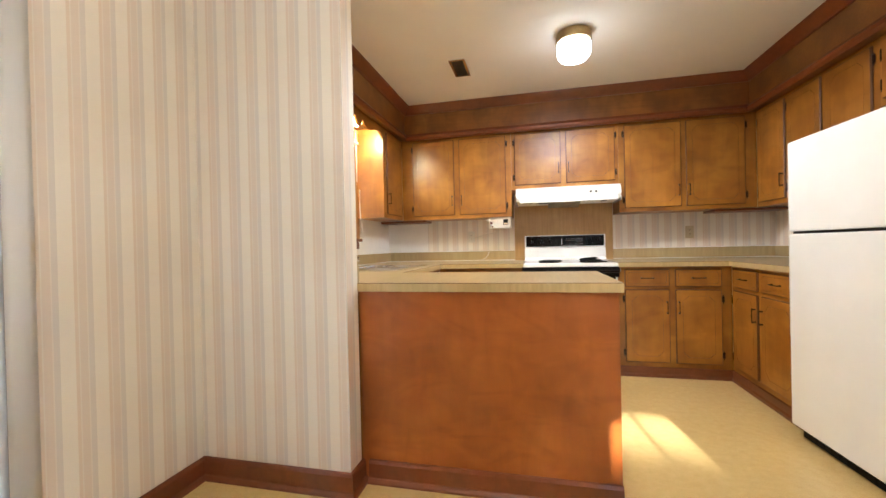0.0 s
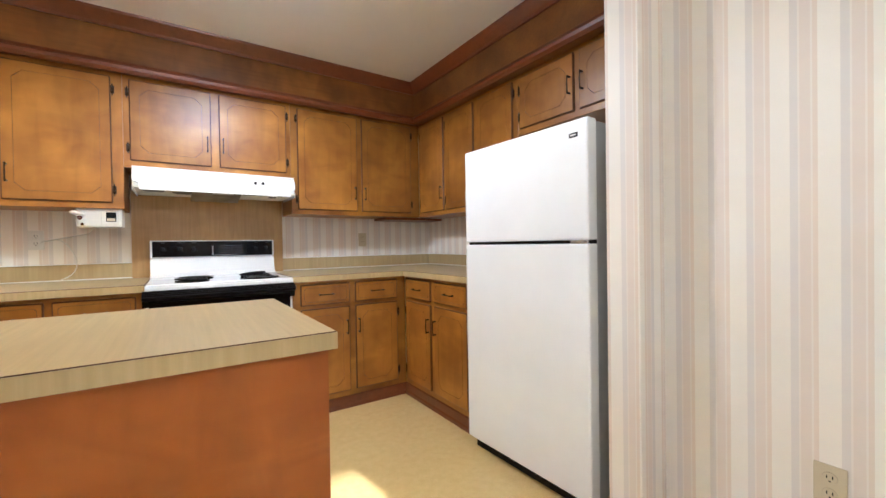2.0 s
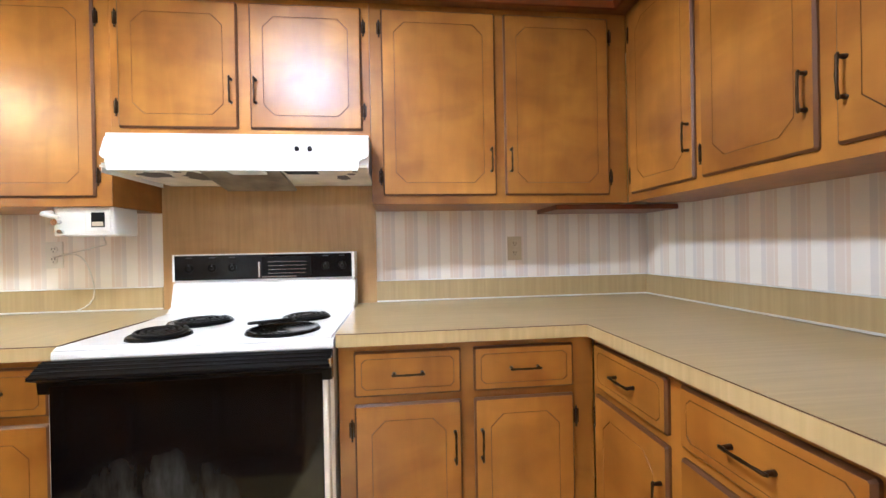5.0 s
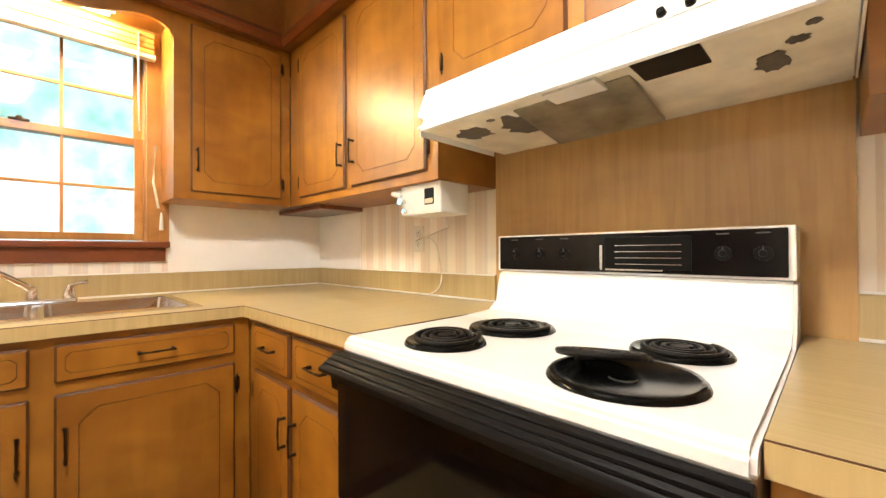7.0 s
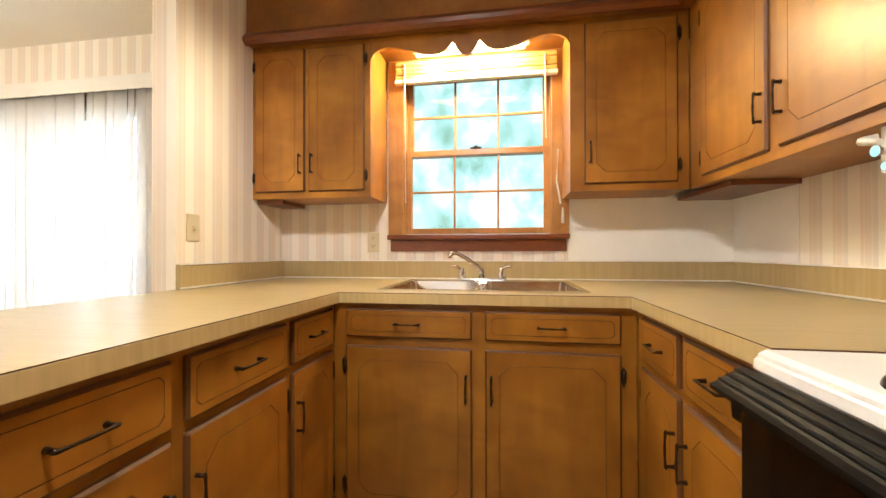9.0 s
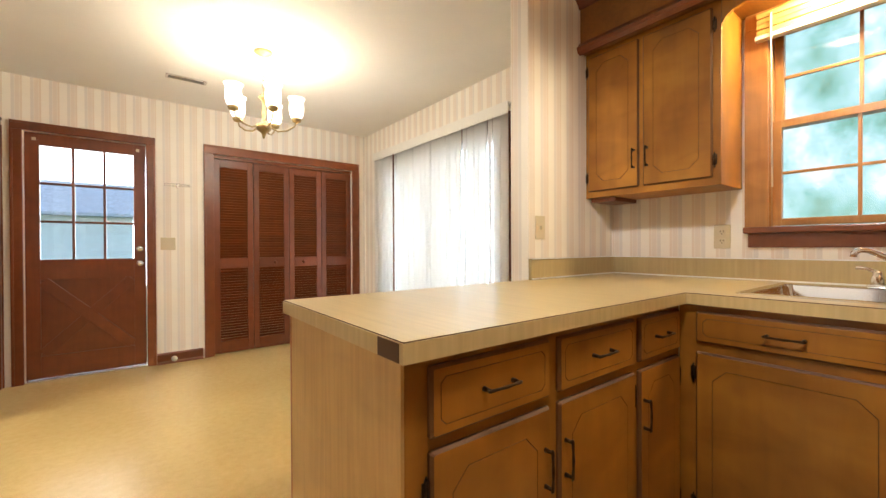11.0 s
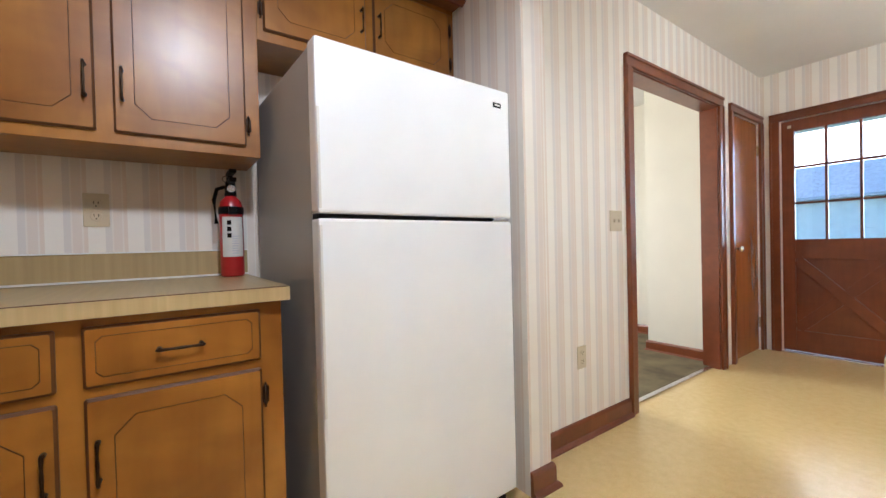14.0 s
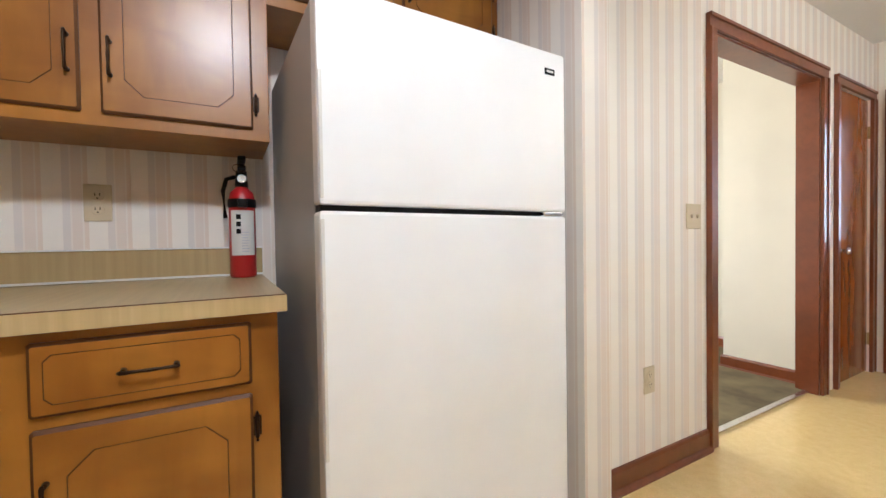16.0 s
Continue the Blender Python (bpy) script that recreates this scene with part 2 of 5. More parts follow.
OVENGLASS = smear_sheen_glass()
COIL = plain("burner_coil", (0.008, 0.0075, 0.0075), 0.45)
PAN = plain("black_drip_pan", (0.004, 0.004, 0.004), 0.14)
for dark in (PAN, COIL):
    dark.node_tree.nodes["Principled BSDF"].inputs["Specular IOR Level"].default_value = 0.16
BRONZE = plain("dark_bronze", (0.05, 0.03, 0.018), 0.38, 0.9, vary=0.3, scale=60)
BRASS = plain("antique_brass", (0.42, 0.32, 0.16), 0.3, 1.0, vary=0.2, scale=30)
CHROME = plain("chrome", (0.75, 0.75, 0.76), 0.08, 1.0, vary=0.05)
STEEL = plain("brushed_steel", (0.74, 0.74, 0.75), 0.25, 1.0, vary=0.12, scale=14)
SINKSTEEL = plain("polished_sink_steel", (0.80, 0.80, 0.82), 0.1, 1.0, vary=0.06, scale=10)
EDGEMETAL = plain("bright_edge_metal", (0.88, 0.88, 0.86), 0.32, 0.5, vary=0.1, scale=20)
FILTER = plain("greasy_filter_mesh", (0.33, 0.29, 0.21), 0.42, 0.8, vary=0.5, scale=9, bumps=0.5)
HOODIN = plain("hood_underside", (0.84, 0.79, 0.66), 0.45, vary=0.22, scale=8)
RUST = plain("bare_peeled_metal", (0.14, 0.125, 0.11), 0.55, 0.4, vary=0.3, scale=40)
PLATE = plain("almond_plastic", (0.58, 0.49, 0.33), 0.4, vary=0.05)
OFFWHITE = plain("offwhite_plastic", (0.72, 0.70, 0.64), 0.4, vary=0.05)
BLINDM = plain("blind_vinyl", (0.80, 0.78, 0.74), 0.5, vary=0.04)
CARPET = plain("olive_carpet", (0.15, 0.115, 0.055), 0.95, vary=0.45, scale=5, bumps=0.6)
RED = plain("extinguisher_red", (0.42, 0.012, 0.015), 0.3, vary=0.08, coat=0.3)
PAPERLABEL = plain("paper_label", (0.72, 0.70, 0.66), 0.5)
PANE = glass("window_glass")
GLOBE = emitter("lit_glass_shade", (1.0, 0.98, 0.95), 2.4)
TULIP = emitter("lit_tulip_shade", (1.0, 0.92, 0.8), 2.0)
GREEN = plain("grass", (0.07, 0.11, 0.03), 0.9, vary=0.4, scale=3)
SHINGLE = plain("grey_shingle", (0.56, 0.56, 0.62), 0.9, vary=0.2, scale=12)
PLAINWHITE = plain("plain_white_sheet", (0.88, 0.87, 0.84), 0.55, vary=0.04, scale=4, bumps=0.2)
SIDING = plain("pale_siding", (0.82, 0.84, 0.84), 0.7, vary=0.06)


# ---- building helpers ----
def box(bm, x0, y0, z0, x1, y1, z1, bevel=0.0, slot=0):
    r = bmesh.ops.create_cube(bm, size=1.0, matrix=Matrix.LocRotScale(((x0 + x1) / 2, (y0 + y1) / 2, (z0 + z1) / 2), None, (abs(x1 - x0), abs(y1 - y0), abs(z1 - z0))))
    vs = r["verts"]
    fs = {f for v in vs for f in v.link_faces}
    for f in fs:
        f.material_index = slot
    if bevel:
        es = list({e for v in vs for e in v.link_edges})
        out = bmesh.ops.bevel(bm, geom=es, offset=bevel, segments=2, affect="EDGES", profile=0.6)
        for f in out["faces"]:
            f.material_index = slot
    return bm


def cyl(bm, a, b, r0, r1=None, seg=16, caps=True, slot=0):
    a, b = Vector(a), Vector(b)
    d = b - a
    m = Matrix.Translation((a + b) / 2) @ d.to_track_quat("Z", "Y").to_matrix().to_4x4()
    r = bmesh.ops.create_cone(bm, cap_ends=caps, segments=seg, radius1=r0, radius2=r0 if r1 is None else r1, depth=d.length, matrix=m)
    for f in {f for v in r["verts"] for f in v.link_faces}:
        f.material_index = slot
        f.smooth = len(f.verts) == 4
    return bm


def tube_along(bm, pts, r, seg=8, closed=False, slot=0):
    """A round bar through points; r is a radius or one for each point."""
    pts = [Vector(p) for p in pts]
    rings, k = [], len(pts)
    for i, p in enumerate(pts):
        nxt, prv = pts[(i + 1) % k if closed else min(i + 1, k - 1)], pts[(i - 1) % k if closed else max(i - 1, 0)]
        q = (nxt - prv).to_track_quat("Z", "Y")
        rr = r[i] if isinstance(r, (list, tuple)) else r
        rings.append([bm.verts.new(p + q @ Vector((rr * math.cos(2 * math.pi * s / seg), rr * math.sin(2 * math.pi * s / seg), 0))) for s in range(seg)])
    for i in range(k if closed else k - 1):
        a, b = rings[i], rings[(i + 1) % k]
        for s in range(seg):
            f = bm.faces.new((a[s], a[(s + 1) % seg], b[(s + 1) % seg], b[s]))
            f.smooth, f.material_index = True, slot
    if not closed:
        bm.faces.new(rings[0][::-1]).material_index = slot
        bm.faces.new(rings[-1]).material_index = slot
    return bm


def lathe(bm, profile, centre=(0, 0, 0), seg=28, slot=0):
    """A turned shape from (radius, height) points."""
    c = Vector(centre)
    rings = [[bm.verts.new(c + Vector((r * math.cos(2 * math.pi * s / seg), r * math.sin(2 * math.pi * s / seg), z))) for s in range(seg)] for r, z in profile]
    for a, b in zip(rings, rings[1:]):
        for s in range(seg):
            f = bm.faces.new((a[s], a[(s + 1) % seg], b[(s + 1) % seg], b[s]))
            f.smooth, f.material_index = True, slot
    return bm


def prism(bm, outline, y0, y1, slot=0):
    """An outline of (x, z) points, drawn out from y0 to y1."""
    a = [bm.verts.new((x, y0, z)) for x, z in outline]
    b = [bm.verts.new((x, y1, z)) for x, z in outline]
    k = len(a)
    fs = [bm.faces.new(a), bm.faces.new(b[::-1])] + [bm.faces.new((a[i], b[i], b[(i + 1) % k], a[(i + 1) % k])) for i in range(k)]
    for f in fs:
        f.material_index = slot
    return bm


def turned(bm, m):
    bmesh.ops.transform(bm, matrix=m, verts=bm.verts)
    return bm


def link(name, bm, mats, parent=None):
    bmesh.ops.recalc_face_normals(bm, faces=bm.faces)
    me = bpy.data.meshes.new(name)
    bm.to_mesh(me)
    bm.free()
    for m in mats if isinstance(mats, (list, tuple)) else (mats,):
        me.materials.append(m)
    ob = new(name, me)
    ob.parent = parent
    return ob


def part(name, bm, mats, parent, label=""):
    return tagged(link(name, bm, mats, parent), label)


def thing(name, label, category, m=None, group=""):
    ob = new(name)
    ob.empty_display_size = 0.1
    ob.matrix_world = m or Matrix()
    return tagged(ob, label, category, group)


def solid(name, bm, mats, label, category, kind="", group="", m=None):
    ob = link(name, bm, mats)
    if m:
        ob.matrix_world = m
    return tagged(ob, label, category, group, kind)


def B():
    return bmesh.new()


def sweep(bm, path, profile, closed=False, side=1, slot=0):
    """A moulding: profile of (out, z) points, run along a floor path of (x, y); out is to the path's right (side 1) or left (-1), with mitred corners."""
    p = [Vector(q) for q in path]
    k, rings = len(p), []
    for i in range(k):
        d0 = (p[i] - p[i - 1]).normalized() if i or closed else None
        d1 = (p[(i + 1) % k] - p[i]).normalized() if i < k - 1 or closed else None
        d0, d1 = d0 or d1, d1 or d0
        n0, n1 = Vector((d0.y, -d0.x)) * side, Vector((d1.y, -d1.x)) * side
        mn = (n0 + n1).normalized()
        mn /= max(0.3, mn.dot(n0))
        rings.append([bm.verts.new((*(p[i] + mn * o), z)) for o, z in profile])
    for i in range(k if closed else k - 1):
        a, b = rings[i], rings[(i + 1) % k]
        for s in range(len(profile)):
            t = (s + 1) % len(profile)
            bm.faces.new((a[s], a[t], b[t], b[s])).material_index = slot
    if not closed:
        bm.faces.new(rings[0])
        bm.faces.new(rings[-1][::-1])
    return bm


def cells(bm, keep, cut, z0, z1, top=0, edge=1):
    """A slab of the union of rectangles less other rectangles, with one skin and no inner walls."""
    xs = sorted({v for r in keep + cut for v in (r[0], r[2])})
    ys = sorted({v for r in keep + cut for v in (r[1], r[3])})
    inside = lambda x, y, rs: any(a < x < c and b < y < d for a, b, c, d in rs)
    for xa, xb in zip(xs, xs[1:]):
        for ya, yb in zip(ys, ys[1:]):
            x, y = (xa + xb) / 2, (ya + yb) / 2
            if inside(x, y, keep) and not inside(x, y, cut):
                bm.faces.new([bm.verts.new((u, v, z0)) for u, v in ((xa, ya), (xb, ya), (xb, yb), (xa, yb))])
    bmesh.ops.remove_doubles(bm, verts=bm.verts, dist=1e-5)
    ex = bmesh.ops.extrude_face_region(bm, geom=list(bm.faces))
    bmesh.ops.translate(bm, vec=(0, 0, z1 - z0), verts=[v for v in ex["geom"] if isinstance(v, bmesh.types.BMVert)])
    bmesh.ops.recalc_face_normals(bm, faces=bm.faces)
    for f in bm.faces:
        f.material_index = top if abs(f.normal.z) > 0.5 else edge
    return bm


def hole_wall(bm, axis, a0, a1, b0, b1, z1, holes, slot=0):
    """A wall with real thickness along x or y from a0 to a1, its faces at b0 and b1, with openings (from, to, sill, head)."""
    cuts = sorted({a0, a1, *[v for h in holes for v in h[:2]]})
    for u, v in zip(cuts, cuts[1:]):
        mid = (u + v) / 2
        spans, z = [], 0.0
        for h in sorted((h for h in holes if h[0] < mid < h[1]), key=lambda h: h[2]):
            spans.append((z, h[2]))
            z = h[3]
        spans.append((z, z1))
        for s, e in spans:
            if e - s > 1e-4:
                box(bm, *((u, b0, s, v, b1, e) if axis == "x" else (b0, u, s, b1, v, e)), slot=slot)
    return bm

# ---- structure ----
W, N, E, S, H = -0.945, 4.76, 2.70, -0.895, 2.44
DE = 2.148  # the dining side of the wall to the hall
STRUCT = "structure"

bm = cells(B(), [(W - 0.1, S - 0.1, DE + 0.06, N + 0.1), (DE, 2.3, E + 0.1, N + 0.1)], [], -0.05, 0.0, 0, 0)
solid("floor", bm, VINYL, "glossy cream-yellow speckled sheet vinyl floor", "floor", STRUCT)
bm = cells(B(), [(W - 0.14, S - 0.9, 4.5, N + 0.12)], [], H, H + 0.1, 0, 0)
solid("ceiling", bm, CEILING, "flat off-white painted ceiling", "ceiling", STRUCT)
bm = box(B(), W - 0.14, N, 0, E + 0.14, N + 0.14, H)
solid("wall_north", bm, PAPER_X, "kitchen wall with striped wallpaper behind the range", "wall", STRUCT)
bm = hole_wall(B(), "y", S - 0.14, N, W - 0.14, W, H, [(3.05, 3.93, 1.16, 2.11), (-0.36, 1.5, 0.0, 2.04)])
solid("wall_west", bm, PAPER_Y, "striped wallpaper wall with sink window and sliding door", "wall", STRUCT)
bm = box(B(), E, 2.365, 0, E + 0.14, N, H)
solid("wall_east_kitchen", bm, PAPER_Y, "striped wallpaper wall behind refrigerator and counter", "wall", STRUCT)
bm = box(B(), 1.985, 2.235, 0, E + 0.14, 2.36, H)
ob = solid("wall_stub_east", bm, [PAPER_X, PAPER_Y], "short striped wallpaper wall end beside the refrigerator", "wall", STRUCT)
for f in ob.data.polygons:
    f.material_index = 1 if abs(f.normal.x) > 0.5 else 0
bm = hole_wall(B(), "y", S, 2.235, DE, DE + 0.12, H, [(0.045, 1.275, 0.0, 2.02), (-0.83, -0.225, 0.0, 2.02)])
solid("wall_east_dining", bm, PAPER_Y, "striped wallpaper wall with hall opening", "wall", STRUCT)
bm = hole_wall(B(), "x", W - 0.14, DE + 0.12, S - 0.14, S, H, [(1.235, 2.015, 0.0, 2.012), (-0.77, 0.70, 0.0, 2.002)])
solid("wall_south", bm, PAPER_X, "striped wallpaper wall with back door and closet", "wall", STRUCT)
bm = box(B(), W, 2.235, 0, -0.185, 2.345, H)
ob = solid("wall_stub_west", bm, [PAPER_X, PAPER_Y], "short striped wallpaper wall at the peninsula", "wall", STRUCT)
for f in ob.data.polygons:
    f.material_index = 1 if abs(f.normal.x) > 0.5 else 0

# the hall beyond the cased opening
bm = box(B(), DE + 0.06, -1.2, -0.05, 4.5, 2.3, 0.012)
solid("hall_carpet", bm, CARPET, "worn olive-brown sculpted carpet in the hall", "carpet", STRUCT)
bm = box(B(), DE + 0.12, -0.18, 0, 2.76, -0.06, H)
solid("hall_wall_south", bm, WHITEWALL, "off-white painted hall wall", "wall", STRUCT)
bm = box(B(), 2.64, -0.77, 0, 2.76, -0.18, H)
box(bm, 2.76, -0.77, 0, 4.38, -0.65, H)
solid("hall_wall_recess", bm, WHITEWALL, "off-white painted wall of the hall recess", "wall", STRUCT)
# the opening is out of view, added to hold the hall's fill lamp
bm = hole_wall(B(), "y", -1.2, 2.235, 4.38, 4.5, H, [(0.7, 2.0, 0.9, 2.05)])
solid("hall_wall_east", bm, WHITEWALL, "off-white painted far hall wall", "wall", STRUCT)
bm = box(B(), E + 0.14, 2.235, 0, 4.5, 2.355, H)
solid("hall_wall_north", bm, WHITEWALL, "off-white painted hall wall", "wall", STRUCT)

# closets behind the louvred doors and behind the flat door
bm = box(B(), -0.9, S - 0.85, 0, 0.85, S - 0.75, H)
box(bm, -1.0, S - 0.75, 0, -0.9, S - 0.14, H)
box(bm, 0.85, S - 0.75, 0, 0.95, S - 0.14, H)
solid("closet_wall", bm, WHITEWALL, "plain painted inside of the laundry closet", "wall", STRUCT)
bm = box(B(), -0.9, S - 0.75, -0.05, 0.85, S - 0.1, 0.0)
solid("closet_floor", bm, VINYL, "vinyl floor inside the laundry closet", "floor", STRUCT)

BASE = [(0, 0), (0.034, 0), (0.033, 0.01), (0.024, 0.02), (0.016, 0.023), (0.015, 0.085), (0.009, 0.098), (0, 0.1)]


def baseboard(path, side=1, mat=TRIM):
    solid("baseboard", sweep(B(), path, BASE, side=side), mat, "red-brown stained wooden baseboard with shoe moulding", "baseboard", STRUCT)


baseboard([(W, 1.565), (W, 2.235), (-0.185, 2.235), (-0.185, 2.358)])
baseboard([(0.94, 2.36), (-0.15, 2.36)], side=-1)
baseboard([(1.985, 2.36), (1.985, 2.235), (DE, 2.235), (DE, 1.345)], side=1)
baseboard([(1.165, S), (0.80, S)])
baseboard([(-0.855, S), (W, S), (W, -0.43)])
baseboard([(2.76, -0.62), (2.76, -0.06), (DE + 0.12, -0.06)])
baseboard([(2.76, -0.65), (4.38, -0.65), (4.38, 2.235)], side=-1)
for path in ([(-0.225, 3.0), (-0.225, 4.095), (0.51, 4.095)], [(1.262, 4.095), (2.07, 4.095), (2.07, 3.265)], [(0.93, 3.0), (-0.225, 3.0)]):
    prof = [(0, 0), (0.02, 0), (0.02, 0.02), (0.012, 0.03), (0.012, 0.075), (0, 0.08)]
    solid("base_moulding", sweep(B(), path, prof), TRIM, "dark wooden base moulding along the base cabinets", "baseboard", STRUCT)

# soffit over the wall cabinets, with crown and picture-rail moulding
SN, SW_, SE = 4.40, -0.62, 2.345
bm = box(B(), W, SN, 2.13, E, N, H)
box(bm, W, 2.345, 2.13, SW_, SN, H)
box(bm, SE, 2.365, 2.13, E, SN, H)
solid("soffit", bm, SOFFIT, "stained birch soffit boxed above the wall cabinets", "soffit", STRUCT)
run = [(SW_, 2.345), (SW_, SN), (SE, SN), (SE, 2.365)]
crown = [(0, H - 0.075), (0.012, H - 0.075), (0.018, H - 0.06), (0.05, H - 0.03), (0.066, H - 0.012), (0.07, H), (0, H)]
solid("crown_moulding", sweep(B(), run, crown), TRIM, "dark stained crown moulding round the ceiling", "trim", STRUCT)
rail = [(0, 2.118), (0.012, 2.118), (0.03, 2.132), (0.034, 2.15), (0.022, 2.163), (0.012, 2.178), (0, 2.18)]
solid("soffit_moulding", sweep(B(), run, rail), TRIM, "dark stained moulding at the soffit's lower edge", "trim", STRUCT)

# wood panel behind the range, and laminate backsplashes
bm = box(B(), 0.415, N - 0.014, 0.88, 1.345, N, 1.62)
solid("range_backsplash", bm, VENEER, "tan wood-grain panel on the wall behind the range", "panel", STRUCT)
for nm, (x0, y0, x1, y1) in (("backsplash", (W + 0.02, N - 0.02, 0.415, N)), ("backsplash", (1.345, N - 0.02, E - 0.02, N)), ("backsplash", (W, 2.345, W + 0.02, N)),
                             ("backsplash", (W + 0.02, 2.345, -0.185, 2.365)), ("backsplash", (E - 0.02, 3.25, E, N))):
    bm = box(B(), x0, y0, 0.915, x1, y1, 1.017, 0.002)
    solid(nm, bm, SPLASH, "low tan laminate backsplash strip with metal edge", "backsplash", STRUCT)
    t = 0.004
    flip = (x1 - x0) > (y1 - y0)
    bm = B()
    if flip:
        face = y0 - t if y1 > 3 else y1
        box(bm, x0, face, 0.917, x1, face + t, 0.924)
        box(bm, x0, face, 1.014, x1, face + t, 1.019)
    else:
        face = x1 if x0 < 0 else x0 - t
        box(bm, face, y0, 0.917, face + t, y1, 0.924)
        box(bm, face, y0, 1.014, face + t, y1, 1.019)
    solid("edge_strip", bm, EDGEMETAL, "thin bright metal strip edging the backsplash", "trim", STRUCT)

# ---- cabinets ----


def loop8(x0, x1, z0, z1, c):
    return [(x0 + c, z0), (x1 - c, z0), (x1, z0 + c), (x1, z1 - c), (x1 - c, z1), (x0 + c, z1), (x0, z1 - c), (x0, z0 + c)]


def slab(bm, x0, x1, z0, z1, t=0.013, inset=0.05, corner=0.04):
    """A lipped door or drawer front with a routed line whose corners are clipped."""
    e = 0.006
    rings = [(loop8(x0, x1, z0, z1, 0.004), 0.0), (loop8(x0, x1, z0, z1, 0.004), -t + e), (loop8(x0 + e, x1 - e, z0 + e, z1 - e, 0.003), -t)]
    w = 0.0009
    i = inset
    for k, y in ((0, -t), (w, -t + 0.002), (2 * w, -t)):
        rings.append((loop8(x0 + i + k, x1 - i - k, z0 + i + k, z1 - i - k, corner), y))
    vs = [[bm.verts.new((x, y, z)) for x, z in pts] for pts, y in rings]
    for n, (a, b) in enumerate(zip(vs, vs[1:])):
        for s in range(8):
            f = bm.faces.new((a[s], a[(s + 1) % 8], b[(s + 1) % 8], b[s]))
            # rims share the dark line colour: grime plus shadow of the gaps
            f.material_index = 1 if n >= 3 or n <= 1 else 0
    bm.faces.new(vs[-1])
    bm.faces.new(vs[0][::-1])
    return bm


def pull_mesh(length):
    """A bow-shaped bronze pull standing off two feet, along x, proud towards -y."""
    bm = B()
    h = length / 2
    pts = [(-h, -0.019, 0), (-h * 0.9, -0.021, 0), (-h * 0.4, -0.0225, 0), (0, -0.023, 0), (h * 0.4, -0.0225, 0), (h * 0.9, -0.021, 0), (h, -0.019, 0)]
    tube_along(bm, pts, [0.0028, 0.0042, 0.003, 0.004, 0.003, 0.0042, 0.0028], 8)
    for s in (-1, 1):
        cyl(bm, (s * h * 0.86, 0, 0), (s * h * 0.86, -0.021, 0), 0.0058, 0.0035, 10)
    bmesh.ops.recalc_face_normals(bm, faces=bm.faces)
    me = bpy.data.meshes.new("handle")
    bm.to_mesh(me)
    bm.free()
    me.materials.append(BRONZE)
    return me


def hinge_mesh():
    bm = B()
    cyl(bm, (0, -0.004, -0.026), (0, -0.004, 0.026), 0.0045, None, 8)
    box(bm, -0.009, -0.004, -0.022, 0.009, -0.001, 0.022, 0.0012)
    for z in (-0.03, 0.03):
        cyl(bm, (0, -0.004, z - 0.004), (0, -0.004, z + 0.004), 0.004, 0.001, 8)
    me = bpy.data.meshes.new("hinge")
    bm.to_mesh(me)
    bm.free()
    me.materials.append(BRONZE)
    return me


PULL, HINGE = pull_mesh(0.1), hinge_mesh()


def set_part(name, mesh, parent, m):
    ob = new(name, mesh)
    ob.parent = parent
    ob.matrix_local = m
    return ob


def cabinet(m, w, depth, z0, z1, doors, drawers=(), name="base_cabinet", label="", handles="low", group=""):
    """m: the pose of the lower left front corner. doors: (x0, x1, z0, z1, hinge side). drawers: (x0, x1, z0, z1)."""
    cab = thing(name, label, "cabinet", m, group)
    bm = B()
    box(bm, 0, 0, z0, w, depth, z1, 0.002)
    part("body", bm, CABINET, cab)
    for x0, x1, a, b, side in doors:
        d = part("door", slab(B(), x0, x1, a, b), [CABINET, ROUTED_AND_RIM], cab)
        hx = x1 - 0.022 if side == "l" else x0 + 0.022
        hz = a + 0.14 if handles == "low" else b - 0.14
        set_part("handle", PULL, d, pose(hx, -0.013, hz, 0, 90, 0))
        ex = x0 - 0.008 if side == "l" else x1 + 0.008
        for hz in (a + 0.075, b - 0.075):
            set_part("hinge", HINGE, d, pose(ex, -0.003, hz))
    for x0, x1, a, b in drawers:
        d = part("drawer", slab(B(), x0, x1, a, b, inset=0.022, corner=0.012), [CABINET, ROUTED_AND_RIM], cab)
        set_part("handle", PULL, d, pose((x0 + x1) / 2, -0.013, (a + b) / 2))
    return cab


UN, UW, UE = 4.452, -0.672, 2.415
UB, UT, DB, DT = 1.34, 2.13, 1.373, 2.105
up = "honey-brown stained birch wall cabinet with clipped-corner routed doors"
G1, G2 = "wall cabinets", "base cabinets"
# north wall, from the sink corner to the refrigerator corner
cabinet(pose(UW, UN, 0), 0.409 - UW, N - UN - 0.002, UB, UT, [(0.115, 0.533, DB, DT, "l"), (0.582, 1.03, DB, DT, "r")], (), "wall_cabinet", up, group=G1)
cabinet(pose(0.41, UN, 0), 0.939, N - UN - 0.016, 1.586, UT, [(0.03, 0.448, 1.628, DT, "l"), (0.492, 0.909, 1.628, DT, "r")], (), "wall_cabinet", "short honey-brown stained birch wall cabinet above the hood", group=G1)
cabinet(pose(1.35, UN, 0), UE - 1.35, N - UN - 0.002, UB, UT, [(0.045, 0.499, DB, DT, "l"), (0.536, 0.98, DB, DT, "r")], (), "wall_cabinet", up, group=G1)
